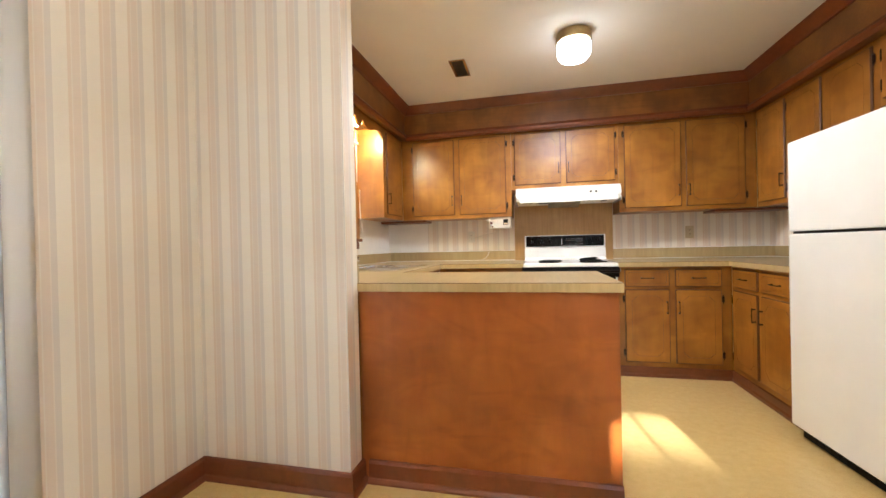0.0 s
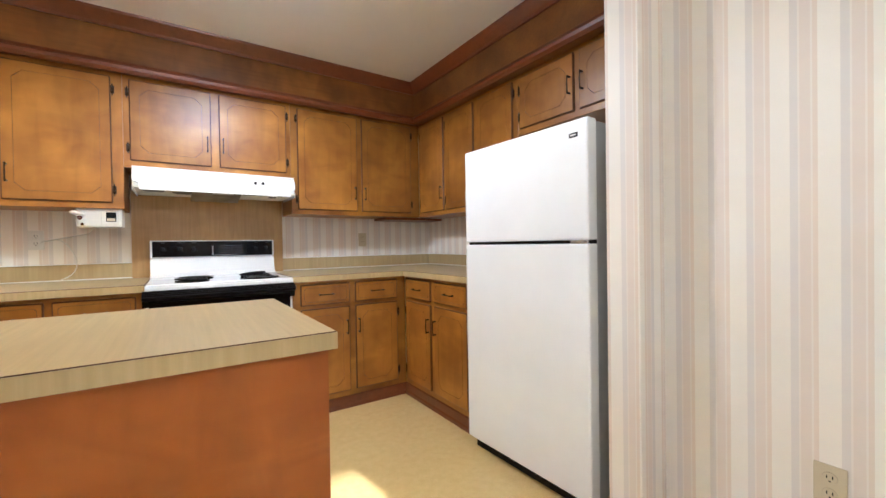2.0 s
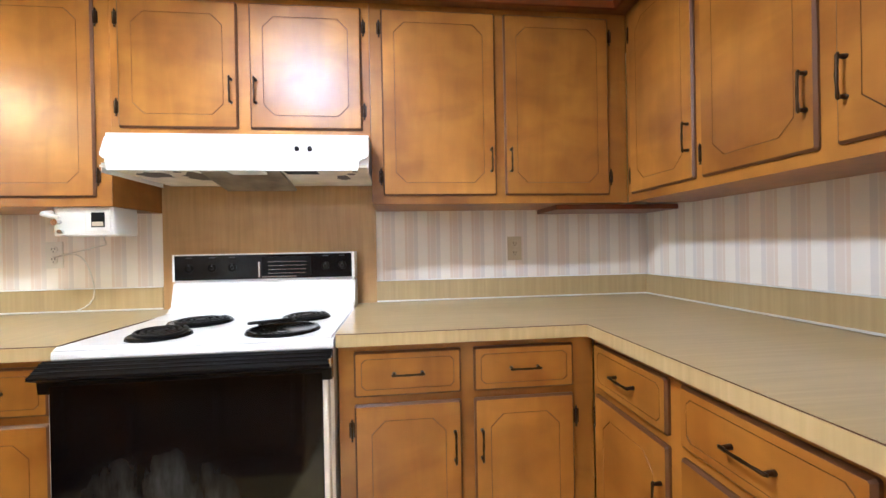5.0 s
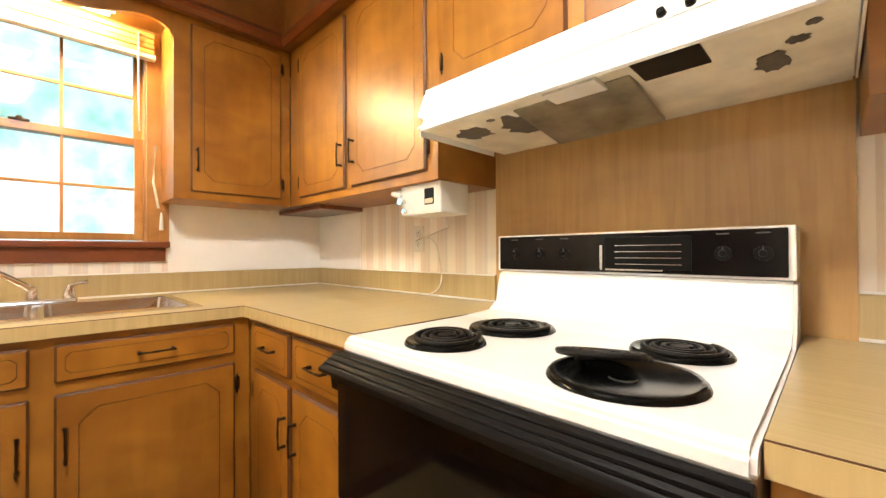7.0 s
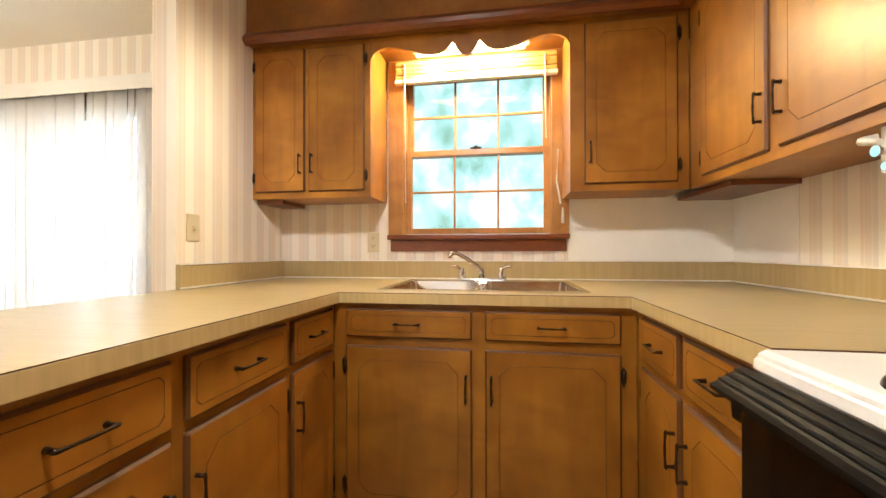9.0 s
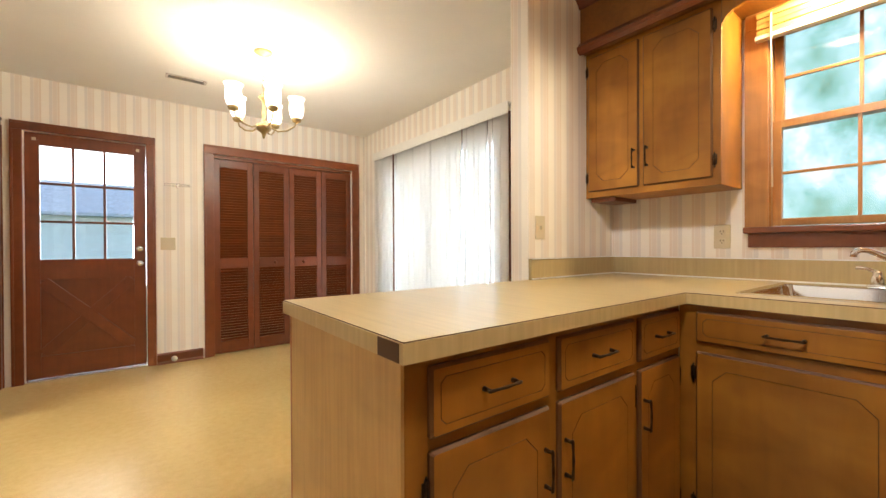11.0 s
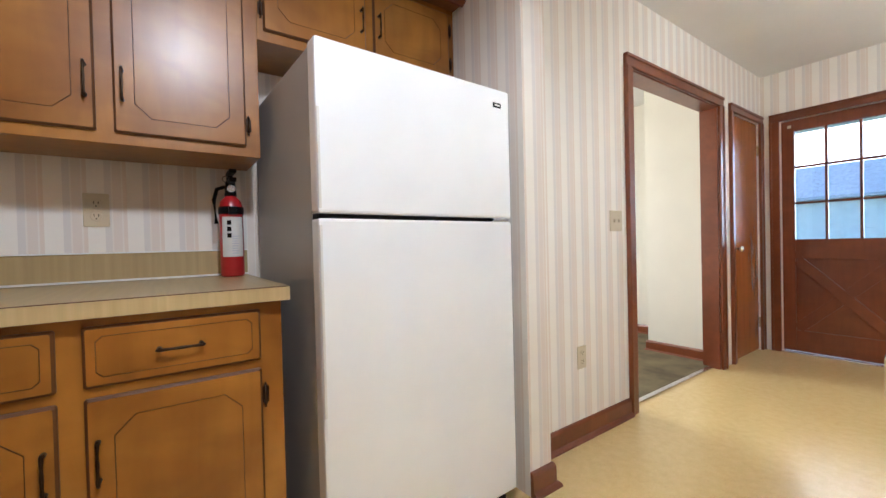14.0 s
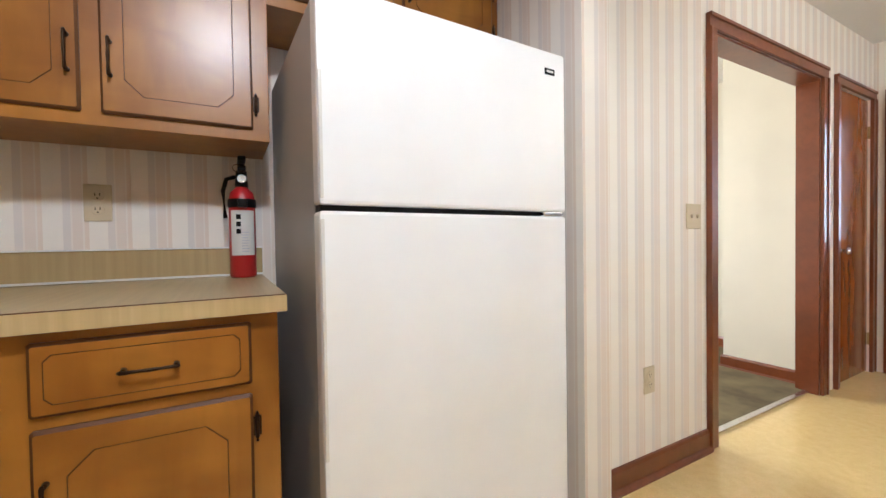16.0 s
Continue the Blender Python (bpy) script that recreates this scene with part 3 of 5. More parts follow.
# west wall, either side of the sink window
cabinet(pose(UW, 2.347, 0, 0, 0, 90), 0.643, UW - W - 0.002, UB, UT, [(0.018, 0.294, DB, DT, "l"), (0.315, 0.612, DB, DT, "r")], (), "wall_cabinet", up, group=G1)
cabinet(pose(UW, 3.945, 0, 0, 0, 90), UN - 3.947, UW - W - 0.002, UB, UT, [(0.062, 0.455, DB, DT, "r")], (), "wall_cabinet", "narrow " + up, group=G1)
# east wall
cabinet(pose(UE, UN - 0.002, 0, 0, 0, -90), UN - 3.242, E - UE - 0.002, UB, UT, [(0.035, 0.39, DB, DT, "l"), (0.42, 0.77, DB, DT, "l"), (0.81, 1.165, DB, DT, "r")], (), "wall_cabinet", up, group=G1)
cabinet(pose(UE, 3.24, 0, 0, 0, -90), 0.873, E - UE - 0.002, 1.76, UT, [(0.02, 0.415, 1.795, DT, "l"), (0.45, 0.84, 1.795, DT, "r")], (), "wall_cabinet", "short birch wall cabinet above the refrigerator", group=G1)
# small fillers under the wall cabinets in the corners
for x0, y0, x1, y1 in ((-0.93, 4.50, -0.45, 4.74), (2.12, 4.50, 2.68, 4.74), (-0.93, 2.36, -0.70, 2.50)):
    bm = box(B(), x0, y0, UB - 0.022, x1, y1, UB - 0.001, 0.002)
    solid("cabinet_cleat", bm, TRIM, "dark wooden cleat under the wall cabinet's bottom", "trim", STRUCT)

# base cabinets
low = "honey-brown stained birch base cabinet with routed doors and drawers"
ZT, D0, D1, R0, R1 = 0.874, 0.115, 0.695, 0.718, 0.855
FW, FN, FE, FP = -0.22, 4.095, 2.07, 3.0
cabinet(pose(FW, 3.002, 0, 0, 0, 90), 1.092, FW - W - 0.022, 0.0, ZT, [(0.055, 0.531, D0, 0.715, "l"), (0.578, 1.038, D0, 0.715, "r")], [(0.055, 0.531, 0.748, 0.853), (0.578, 1.038, 0.748, 0.853)], label="stained birch base cabinet with routed doors under the sink", handles="high", group=G2)
cabinet(pose(FW + 0.002, FN, 0), 0.510 - FW - 0.002, N - FN - 0.022, 0.0, ZT, [(0.06, 0.348, D0, D1, "l"), (0.375, 0.695, D0, D1, "r")], [(0.06, 0.348, R0, R1), (0.375, 0.695, R0, R1)], label=low, handles="high", group=G2)
cabinet(pose(1.262, FN, 0), FE - 1.264, N - FN - 0.022, 0.0, ZT, [(0.047, 0.373, D0, D1, "l"), (0.413, 0.735, D0, D1, "r")], [(0.047, 0.373, R0, R1), (0.413, 0.735, R0, R1)], label=low, handles="high", group=G2)
cabinet(pose(FE, FN - 0.002, 0, 0, 0, -90), FN - 3.267, E - FE - 0.022, 0.0, ZT, [(0.025, 0.366, D0, D1, "l"), (0.409, 0.772, D0, D1, "r")], [(0.025, 0.366, R0, R1), (0.409, 0.772, R0, R1)], label=low, handles="high", group=G2)
cabinet(pose(0.93, FP, 0, 0, 0, 180), 0.93 - FW - 0.002, FP - 2.374, 0.0, ZT, [(0.05, 0.403, D0, D1, "l"), (0.438, 0.815, D0, D1, "r"), (0.843, 1.13, D0, D1, "r")],
        [(0.05, 0.403, R0, R1), (0.438, 0.815, R0, R1), (0.843, 1.13, R0, R1)], label="stained birch base cabinet with routed doors in the peninsula", handles="high", group=G2)
bm = box(B(), -0.183, 2.36, 0.0, 0.938, 2.372, ZT, 0.001)
solid("peninsula_back", bm, PANELWOOD, "glossy red-brown veneer panel on the peninsula's back", "panel", STRUCT)
bm = box(B(), 0.9305, 2.374, 0.0, 0.938, 3.0, ZT, 0.001)
solid("peninsula_end", bm, VENEER, "pale tan wood panel on the peninsula's end", "panel", STRUCT)

# worktops with the sink cut-out
SY0, SY1, SX0, SX1 = 3.15, 3.96, -0.885, -0.28
bm = cells(B(), [(-0.183, 2.34, 0.95, 3.03), (W, 2.347, -0.2, N), (-0.2, 2.347, -0.183, 3.03), (-0.2, 4.07, 0.512, N)], [(SX0 + 0.03, SY0 + 0.03, SX1 - 0.03, SY1 - 0.03)], ZT + 0.001, 0.915)
def worktop(bm, mat, label, path):
    wt = thing("worktop", label, "worktop")
    part("surface", bm, [mat, GROOVE], wt)
    part("front_edge", sweep(B(), path, [(0, ZT + 0.002), (0.0025, ZT + 0.002), (0.0025, 0.9125), (0, 0.9125)]), TOP_EDGE, wt, "paler laminate edge strip")
    return wt


left_top = worktop(bm, TOP_Y, "tan wood-grain laminate worktop with sink and peninsula", [(0.512, 4.07), (-0.2, 4.07), (-0.2, 3.03), (0.95, 3.03), (0.95, 2.34), (-0.183, 2.34)][::-1])
bm = cells(B(), [(1.26, 4.07, E, N), (2.04, 3.25, E, N)], [], ZT + 0.001, 0.915)
worktop(bm, TOP_X, "tan wood-grain laminate worktop beside the range", [(1.26, 4.07), (2.04, 4.07), (2.04, 3.25), (E, 3.25)])
part("bare_edge", box(B(), 0.9527, 2.945, ZT + 0.003, 0.954, 3.02, 0.9115), GROOVE, left_top, "dark bare patch where edge laminate broke off")

# thin stripeless white sheet over both walls of the counter corner
bm = box(B(), W, 3.975, 1.0, W + 0.002, N, 1.40)
box(bm, W + 0.002, N - 0.002, 1.0, -0.50, N, 1.40)
solid("white_wall_sheet", bm, PLAINWHITE, "plain white sheet over the wallpaper in the counter corner", "wall", STRUCT)

# ---- range ----
rng = thing("electric_range", "white electric coil range with black oven door", "range", pose(0.515, 4.045, 0))
RW = 0.742
part("body", box(B(), 0.003, 0.02, 0.03, RW - 0.003, 0.68, 0.885, 0.004), ENAMEL, rng)
bm = B()
sec = [(0.0, 0.875), (-0.006, 0.885), (-0.004, 0.905), (0.012, 0.914), (0.40, 0.914), (0.52, 0.920), (0.56, 0.945), (0.585, 1.04), (0.69, 1.04), (0.69, 0.875)]
prism(bm, sec, 0.0, RW)
turned(bm, Matrix(((0, 1, 0, 0), (1, 0, 0, 0), (0, 0, 1, 0), (0, 0, 0, 1))))
bmesh.ops.bevel(bm, geom=[e for e in bm.edges if e.calc_face_angle(0) > 0.9], offset=0.006, segments=2, affect="EDGES")
part("cooktop", bm, ENAMEL, rng, "white enamel cooktop sweeping up at the back")
con = part("control_panel", box(B(), 0.0, 0.58, 1.042, RW, 0.69, 1.156, 0.004), ENAMEL, rng)
part("panel_face", box(B(), 0.012, 0.574, 1.048, RW - 0.012, 0.582, 1.151, 0.002), BLACKGLASS, con, "black glass control panel with clock")
ck = part("clock", box(B(), 0.36, 0.571, 1.058, 0.56, 0.575, 1.14, 0.001), BLACK, con)
bm = B()
for k in range(4):
    box(bm, 0.385, 0.5705, 1.070 + k * 0.016, 0.54, 0.5712, 1.0715 + k * 0.016)
box(bm, 0.345, 0.5705, 1.055, 0.352, 0.574, 1.12)
box(bm, 0.36, 0.5705, 1.054, 0.50, 0.574, 1.058)
part("clock_marks", bm, STEEL, ck)
for x in (0.07, 0.16, 0.24, 0.62, 0.69):
    k = part("knob", cyl(cyl(B(), (x, 0.576, 1.098), (x, 0.570, 1.098), 0.017, 0.016, 20), (x, 0.57, 1.098), (x, 0.566, 1.098), 0.008, 0.006, 16), BLACK, con)
    part("knob_mark", box(B(), x - 0.001, 0.5685, 1.104, x + 0.001, 0.5702, 1.112), DIMMARK, k)
    bm = B()
    box(bm, x - 0.012, 0.5733, 1.140, x + 0.012, 0.5742, 1.143)
    part("dial_mark", bm, DIMMARK, con)
dr = part("oven_door", box(B(), 0.012, -0.025, 0.17, RW - 0.012, 0.02, 0.835, 0.006), ENAMEL, rng)
part("door_glass", box(B(), 0.018, -0.030, 0.175, RW - 0.026, -0.0245, 0.83, 0.003), OVENGLASS, dr, "glossy black oven glass with wiped smears and painted pale reflection")
bm = B()
prism(bm, [(-0.028, 0.80), (-0.031, 0.832), (-0.056, 0.843), (-0.061, 0.846), (-0.061, 0.853), (-0.052, 0.857), (-0.030, 0.872), (-0.012, 0.883), (0.0, 0.875), (0.0, 0.80)], -0.010, RW + 0.0)
turned(bm, Matrix(((0, 1, 0, 0), (1, 0, 0, 0), (0, 0, 1, 0), (0, 0, 0, 1))))
hd = part("door_handle", bm, BLACK, dr, "full-width ribbed black plastic handle rail")
bm = B()
for k, (y, z) in enumerate(((-0.046, 0.8615), (-0.035, 0.869), (-0.023, 0.877))):
    cyl(bm, (-0.009, y, z), (RW - 0.002, y, z), 0.003, None, 8)
part("ridge", bm, BLACK, hd)
part("end_cap", box(B(), RW - 0.004, -0.060, 0.845, RW + 0.004, -0.03, 0.868, 0.003), CHROME, hd, "bright metal end cap of the handle")
part("drawer", box(B(), 0.012, -0.012, 0.035, RW - 0.012, 0.02, 0.16, 0.006), ENAMEL, rng, "white storage drawer front")
part("kick", box(B(), 0.02, 0.03, 0.0, RW - 0.02, 0.66, 0.03), BLACK, rng)


def burner(x, y, r, tilt=None, off=(0, 0, 0), coil=0.9):
    pan = part("drip_pan", lathe(lathe(B(), [(0.02, 0.914), (r * 0.75, 0.9165), (r * 0.95, 0.922), (r * 1.02, 0.9235), (r * 1.06, 0.919), (r * 1.08, 0.9145)], (x, y, 0), 32), [(0.001, 0.9165), (0.02, 0.9165)], (x, y, 0), 12), PAN, rng, "black porcelain drip pan")
    bm = B()
    turns = 4 if r > 0.1 else 3.2
    k = int(turns * 26)
    pts = []
    for i in range(k):
        a = 2 * math.pi * i / 26
        rr = 0.018 + (r * coil - 0.018) * i / (k - 1)
        pts.append(Vector((rr * math.cos(a), rr * math.sin(a), 0)))
    tube_along(bm, pts, 0.0054, 6)
    for q in range(3):
        a = 2 * math.pi * q / 3 + 0.4
        u, v = Vector((math.cos(a), math.sin(a), 0)), Vector((-math.sin(a), math.cos(a), 0))
        tube_along(bm, [u * 0.012 - Vector((0, 0, 0.006)), u * r * coil - Vector((0, 0, 0.006))], 0.003, 5)
    cyl(bm, (0, 0, -0.006), (0, 0, 0.004), 0.016, None, 14)
    m = Matrix.Translation((x, y, 0.924)) if tilt is None else Matrix.Translation((x + off[0], y + off[1], 0.937 + off[2])) @ pose(0, 0, 0, *tilt)
    turned(bm, m)
    part("coil", bm, COIL, pan, "tilted dark burner coil" if tilt else "")


burner(0.215, 0.108, 0.08, (3, 2, 0), (0, 0, -0.008))
burner(0.23, 0.325, 0.098)
burner(0.57, 0.125, 0.104, (-9, -4, 0), (-0.04, 0.02, 0.004), 0.7)
burner(0.59, 0.348, 0.08)

# ---- range hood ----
hood = thing("range_hood", "white under-cabinet range hood with peeling underside", "hood", pose(0.452, 4.305, 1.446))
HW, HD = 0.895, 0.44
bm = B()
prism(bm, [(0.062, 0.128), (0.045, 0.04), (0.045, 0.02), (HD, 0.02), (HD, 0.138), (0.08, 0.138)], 0.0, HW)
turned(bm, Matrix(((0, 1, 0, 0), (1, 0, 0, 0), (0, 0, 1, 0), (0, 0, 0, 1))))
body = part("shell", bm, ENAMEL, hood)
ogee = [(0.0, 0.132), (0.0, 0.066), (0.003, 0.056), (0.011, 0.049), (0.023, 0.046), (0.031, 0.040), (0.035, 0.030), (0.036, 0.0)]
fp = prism(B(), ogee + [(HW - u, z) for u, z in ogee[::-1]], 0.0, 0.008)
part("front_panel", turned(fp, pose(0, 0, 0, -21, 0, 0)), ENAMEL, hood, "white front panel with ogee-cut lower corners")
part("top_plate", box(B(), 0.0, 0.052, 0.126, HW, 0.10, 0.138, 0.002), ENAMEL, hood)
for x in (0.0, HW - 0.004):
    part("side_skirt", box(B(), x, 0.03, -0.004, x + 0.004, HD - 0.06, 0.03, 0.001), ENAMEL, hood)
part("underside", box(B(), 0.006, 0.014, 0.012, HW - 0.006, HD - 0.002, 0.0195), HOODIN, hood, "yellowed painted underside")
part("slot_strip", turned(box(B(), 0.26, -0.0022, 0.070, 0.59, 0.002, 0.096, 0.001), pose(0, 0, 0, -21, 0, 0)), OFFWHITE, hood)
part("control_strip", turned(box(B(), 0.592, -0.003, 0.069, 0.73, 0.002, 0.097, 0.001), pose(0, 0, 0, -21, 0, 0)), OFFWHITE, hood)
for x in (0.645, 0.69):
    part("knob", turned(cyl(B(), (x, 0.0, 0.083), (x, -0.014, 0.083), 0.009, 0.007, 14), pose(0, 0, 0, -21, 0, 0)), BLACK, hood)
random.seed(4)
for cx, cy, rx, ry in ((0.10, 0.16, 0.055, 0.05), (0.25, 0.20, 0.06, 0.085), (0.78, 0.22, 0.028, 0.05), (0.82, 0.14, 0.015, 0.016), (0.205, 0.10, 0.012, 0.01), (0.84, 0.09, 0.01, 0.01)):
    bm = B()
    k = 22
    vs = [bm.verts.new((cx + rx * (0.75 + 0.5 * random.random()) * math.cos(2 * math.pi * i / k), cy + ry * (0.75 + 0.5 * random.random()) * math.sin(2 * math.pi * i / k), 0.0105)) for i in range(k)]
    bm.faces.new(vs)
    ex = bmesh.ops.extrude_face_region(bm, geom=list(bm.faces))
    bmesh.ops.translate(bm, vec=(0, 0, 0.0012), verts=[v for v in ex["geom"] if isinstance(v, bmesh.types.BMVert)])
    part("peeled_patch", bm, RUST, hood, "bare grey patch where paint has peeled")
bm = B()
box(bm, -0.14, -0.12, -0.006, 0.14, 0.12, 0.006, 0.003)
part("filter", turned(bm, pose(0.43, 0.20, -0.004, -9, 0, 0)), FILTER, hood, "greasy aluminium mesh filter hanging down")
# no hollow is cut; a black plate gives the recess its darkness
part("lamp_recess_shade", box(B(), 0.585, 0.03, 0.0085, 0.70, 0.13, 0.0118), BLACK, hood, "black plate painting the shade of the open lamp recess")
part("lamp_tab", box(B(), 0.40, 0.03, 0.001, 0.52, 0.10, 0.0118, 0.003), OFFWHITE, hood)

# ---- refrigerator ----
fr = thing("refrigerator", "white top-freezer refrigerator in the alcove", "refrigerator", pose(1.958, 3.188, 0, 0, 0, -88))
FWD = 0.752
part("body", box(B(), 0.004, 0.062, 0.06, FWD - 0.004, 0.70, 1.585, 0.006), FRIDGE_BODY, fr, "textured steel cabinet body, darker than the doors")
fz = part("freezer_door", box(B(), 0, 0, 1.112, FWD, 0.06, 1.592, 0.009), FRIDGE, fr)
dd = part("door", box(B(), 0, 0, 0.068, FWD, 0.06, 1.098, 0.009), FRIDGE, fr)
part("door_edge_trim", box(B(), 0.002, -0.001, 0.55, 0.010, 0.012, 1.08, 0.002), OFFWHITE, dd, "worn finger-grip edge strip")
part("door_edge_trim", box(B(), 0.002, -0.001, 1.125, 0.010, 0.012, 1.40, 0.002), OFFWHITE, fz, "worn finger-grip edge strip")
part("gasket", box(B(), 0.006, 0.02, 1.097, FWD - 0.006, 0.062, 1.113), BLACK, fr, "dark gap and gasket between doors")
part("hinge", box(B(), FWD - 0.09, 0.004, 1.099, FWD - 0.01, 0.03, 1.111, 0.002), STEEL, fr)
bd = part("badge", box(B(), FWD - 0.085, -0.002, 1.522, FWD - 0.045, 0.001, 1.540, 0.001), BLACK, fz, "small dark maker's badge")
part("badge_mark", box(B(), FWD - 0.078, -0.003, 1.528, FWD - 0.052, -0.0019, 1.534), OFFWHITE, bd)
bm = box(B(), 0.01, 0.05, 0.0, FWD - 0.01, 0.09, 0.062, 0.003)
for k in range(14):
    box(bm, 0.03 + k * 0.05, 0.047, 0.015, 0.06 + k * 0.05, 0.051, 0.05)
part("kick_grille", bm, BLACK, fr)

# ---- sink and tap ----
sink = thing("kitchen_sink", "stainless double-bowl drop-in sink in the worktop", "sink", pose(0, 0, 0.915))
bm = cells(B(), [(SX0, SY0, SX1, SY1)], [(SX0 + 0.115, SY0 + 0.035, SX1 - 0.035, 3.53), (SX0 + 0.115, 3.56, SX1 - 0.035, SY1 - 0.035)], 0.0, 0.005, 0, 0)
bmesh.ops.bevel(bm, geom=[e for e in bm.edges if e.calc_face_angle(0) > 0.9], offset=0.0022, segments=2, affect="EDGES")
part("rim", bm, SINKSTEEL, sink)
for y0, y1 in ((SY0 + 0.035, 3.53), (3.56, SY1 - 0.035)):
    x0, x1, t, d = SX0 + 0.115, SX1 - 0.035, 0.02, -0.17
    bm = B()
    top = [bm.verts.new((x, y, 0.002)) for x, y in ((x0, y0), (x1, y0), (x1, y1), (x0, y1))]
    bot = [bm.verts.new((x, y, d)) for x, y in ((x0 + t, y0 + t), (x1 - t, y0 + t), (x1 - t, y1 - t), (x0 + t, y1 - t))]
    for i in range(4):
        bm.faces.new((top[i], top[(i + 1) % 4], bot[(i + 1) % 4], bot[i]))
    bm.faces.new(bot)
    bmesh.ops.bevel(bm, geom=[e for e in bm.edges if not e.is_boundary], offset=0.018, segments=3, affect="EDGES")
    bw = part("bowl", bm, SINKSTEEL, sink)
    part("drain", lathe(B(), [(0.001, d + 0.002), (0.02, d + 0.002), (0.03, d + 0.005), (0.042, d + 0.004), (0.044, d + 0.001)], ((x0 + x1) / 2, (y0 + y1) / 2, 0), 20), CHROME, bw)
tap = thing("kitchen_tap", "chrome two-handle kitchen tap on the sink's ledge", "tap", pose(-0.82, 3.53, 0.92))
part("base_plate", box(B(), -0.025, -0.125, 0.0, 0.025, 0.125, 0.014, 0.006), CHROME, tap)
bm = cyl(B(), (0, 0, 0.01), (0, 0, 0.055), 0.017, 0.014, 18)
tube_along(bm, [(0, 0, 0.05), (0.01, -0.02, 0.068), (0.05, -0.075, 0.112), (0.085, -0.115, 0.138), (0.1, -0.135, 0.14), (0.108, -0.148, 0.128), (0.108, -0.15, 0.115)], [0.013, 0.012, 0.0105, 0.010, 0.010, 0.010, 0.0105], 12)
part("spout", bm, CHROME, tap)
for s in (-1, 1):
    bm = lathe(B(), [(0.02, 0.012), (0.02, 0.03), (0.014, 0.045), (0.012, 0.06), (0.001, 0.064)], (0, 0.1 * s, 0), 18)
    tube_along(bm, [(0, 0.1 * s, 0.056), (0.008, 0.125 * s, 0.07), (0.014, 0.155 * s, 0.074)], [0.008, 0.006, 0.0075], 10)
    part("handle", bm, CHROME, tap)

# ---- sink window ----
win = thing("window_1", "wooden double-hung window with twelve panes over the sink", "window", pose(W, 3.49, 1.16))
tagged(win, kind=STRUCT)
bm = B()
for s in (-1, 1):
    box(bm, -0.15, s * 0.44, -0.0, 0.0, s * 0.395, 0.95, 0.001)
    box(bm, 0.0, s * 0.487, 0.0, 0.02, s * 0.40, 0.8995, 0.003)
box(bm, -0.15, -0.44, 0.905, 0.0, 0.44, 0.95, 0.001)
box(bm, 0.0, -0.485, 0.9, 0.02, 0.485, 0.99, 0.003)
part("window_frame", bm, LIGHTWOOD, win)
bm = box(B(), -0.1, -0.488, -0.028, 0.045, 0.488, 0.0, 0.006)
box(bm, 0.0, -0.475, -0.092, 0.018, 0.475, -0.028, 0.004)
part("window_sill", bm, TRIM, win, "dark wooden sill with apron")


def sash(x, z0, z1, y0=-0.395, y1=0.395):
    st, f = 0.032, B()
    for a, b, c, d in ((y0, z0, y0 + st, z1), (y1 - st, z0, y1, z1), (y0 + st, z0, y1 - st, z0 + st), (y0 + st, z1 - st, y1 - st, z1)):
        box(f, x - 0.016, a, b, x + 0.016, c, d, 0.002)
    sh = part("sash", f, LIGHTWOOD, win)
    gy0, gy1, gz0, gz1 = y0 + st, y1 - st, z0 + st, z1 - st
    for k in (1, 2):
        y = gy0 + (gy1 - gy0) * k / 3
        part("muntin", box(B(), x - 0.009, y - 0.006, gz0, x + 0.009, y + 0.006, gz1, 0.001), LIGHTWOOD, sh)
    z = (gz0 + gz1) / 2
    part("muntin", box(B(), x - 0.0085, gy0, z - 0.006, x + 0.0085, gy1, z + 0.006, 0.001), LIGHTWOOD, sh)
    for i in range(3):
        for j in range(2):
            ya, yb = gy0 + (gy1 - gy0) * i / 3, gy0 + (gy1 - gy0) * (i + 1) / 3
            za, zb = gz0 + (gz1 - gz0) * j / 2, gz0 + (gz1 - gz0) * (j + 1) / 2
            p = part("pane", box(B(), x - 0.002, ya, za, x + 0.002, yb, zb), PANE, sh)
            p.visible_shadow = False


sash(-0.045, 0.005, 0.475)
sash(-0.085, 0.445, 0.905)
part("sash_lock", cyl(box(B(), -0.05, -0.03, 0.474, -0.02, 0.03, 0.484, 0.002), (-0.035, 0, 0.484), (-0.035, 0, 0.494), 0.012, 0.009, 12), BRONZE, win)
sh = thing("bamboo_shade", "rolled-up golden bamboo shade with cords on the window", "blind", pose(W + 0.03, 3.485, 2.012))
RATTAN = wood("bamboo_slat", (0.42, 0.26, 0.07), (0.52, 0.34, 0.1), (0.6, 0.42, 0.15), 0.5, 0.1, (30, 0.6, 30))
for k in range(4):
    part("slat", box(B(), -0.012 + 0.004 * (k % 2), -0.43, 0.024 * k, 0.022 + 0.004 * (k % 2), 0.43, 0.024 * k + 0.021, 0.004), RATTAN, sh)
part("bottom_rail", box(B(), -0.012, -0.435, -0.022, 0.026, 0.435, -0.003, 0.003), OFFWHITE, sh, "pale bottom rail")
for y, z0 in ((-0.375, -0.60), (0.37, -0.28)):
    part("cord", tube_along(B(), [(0.03, y, 0.08), (0.032, y, -0.18), (0.03, y + 0.004, z0 - 0.08)], 0.0035, 6), OFFWHITE, sh)
part("wand", tube_along(B(), [(0.024, 0.435, -0.42), (0.026, 0.425, -0.58), (0.024, 0.445, -0.70)], 0.005, 6), OFFWHITE, sh)
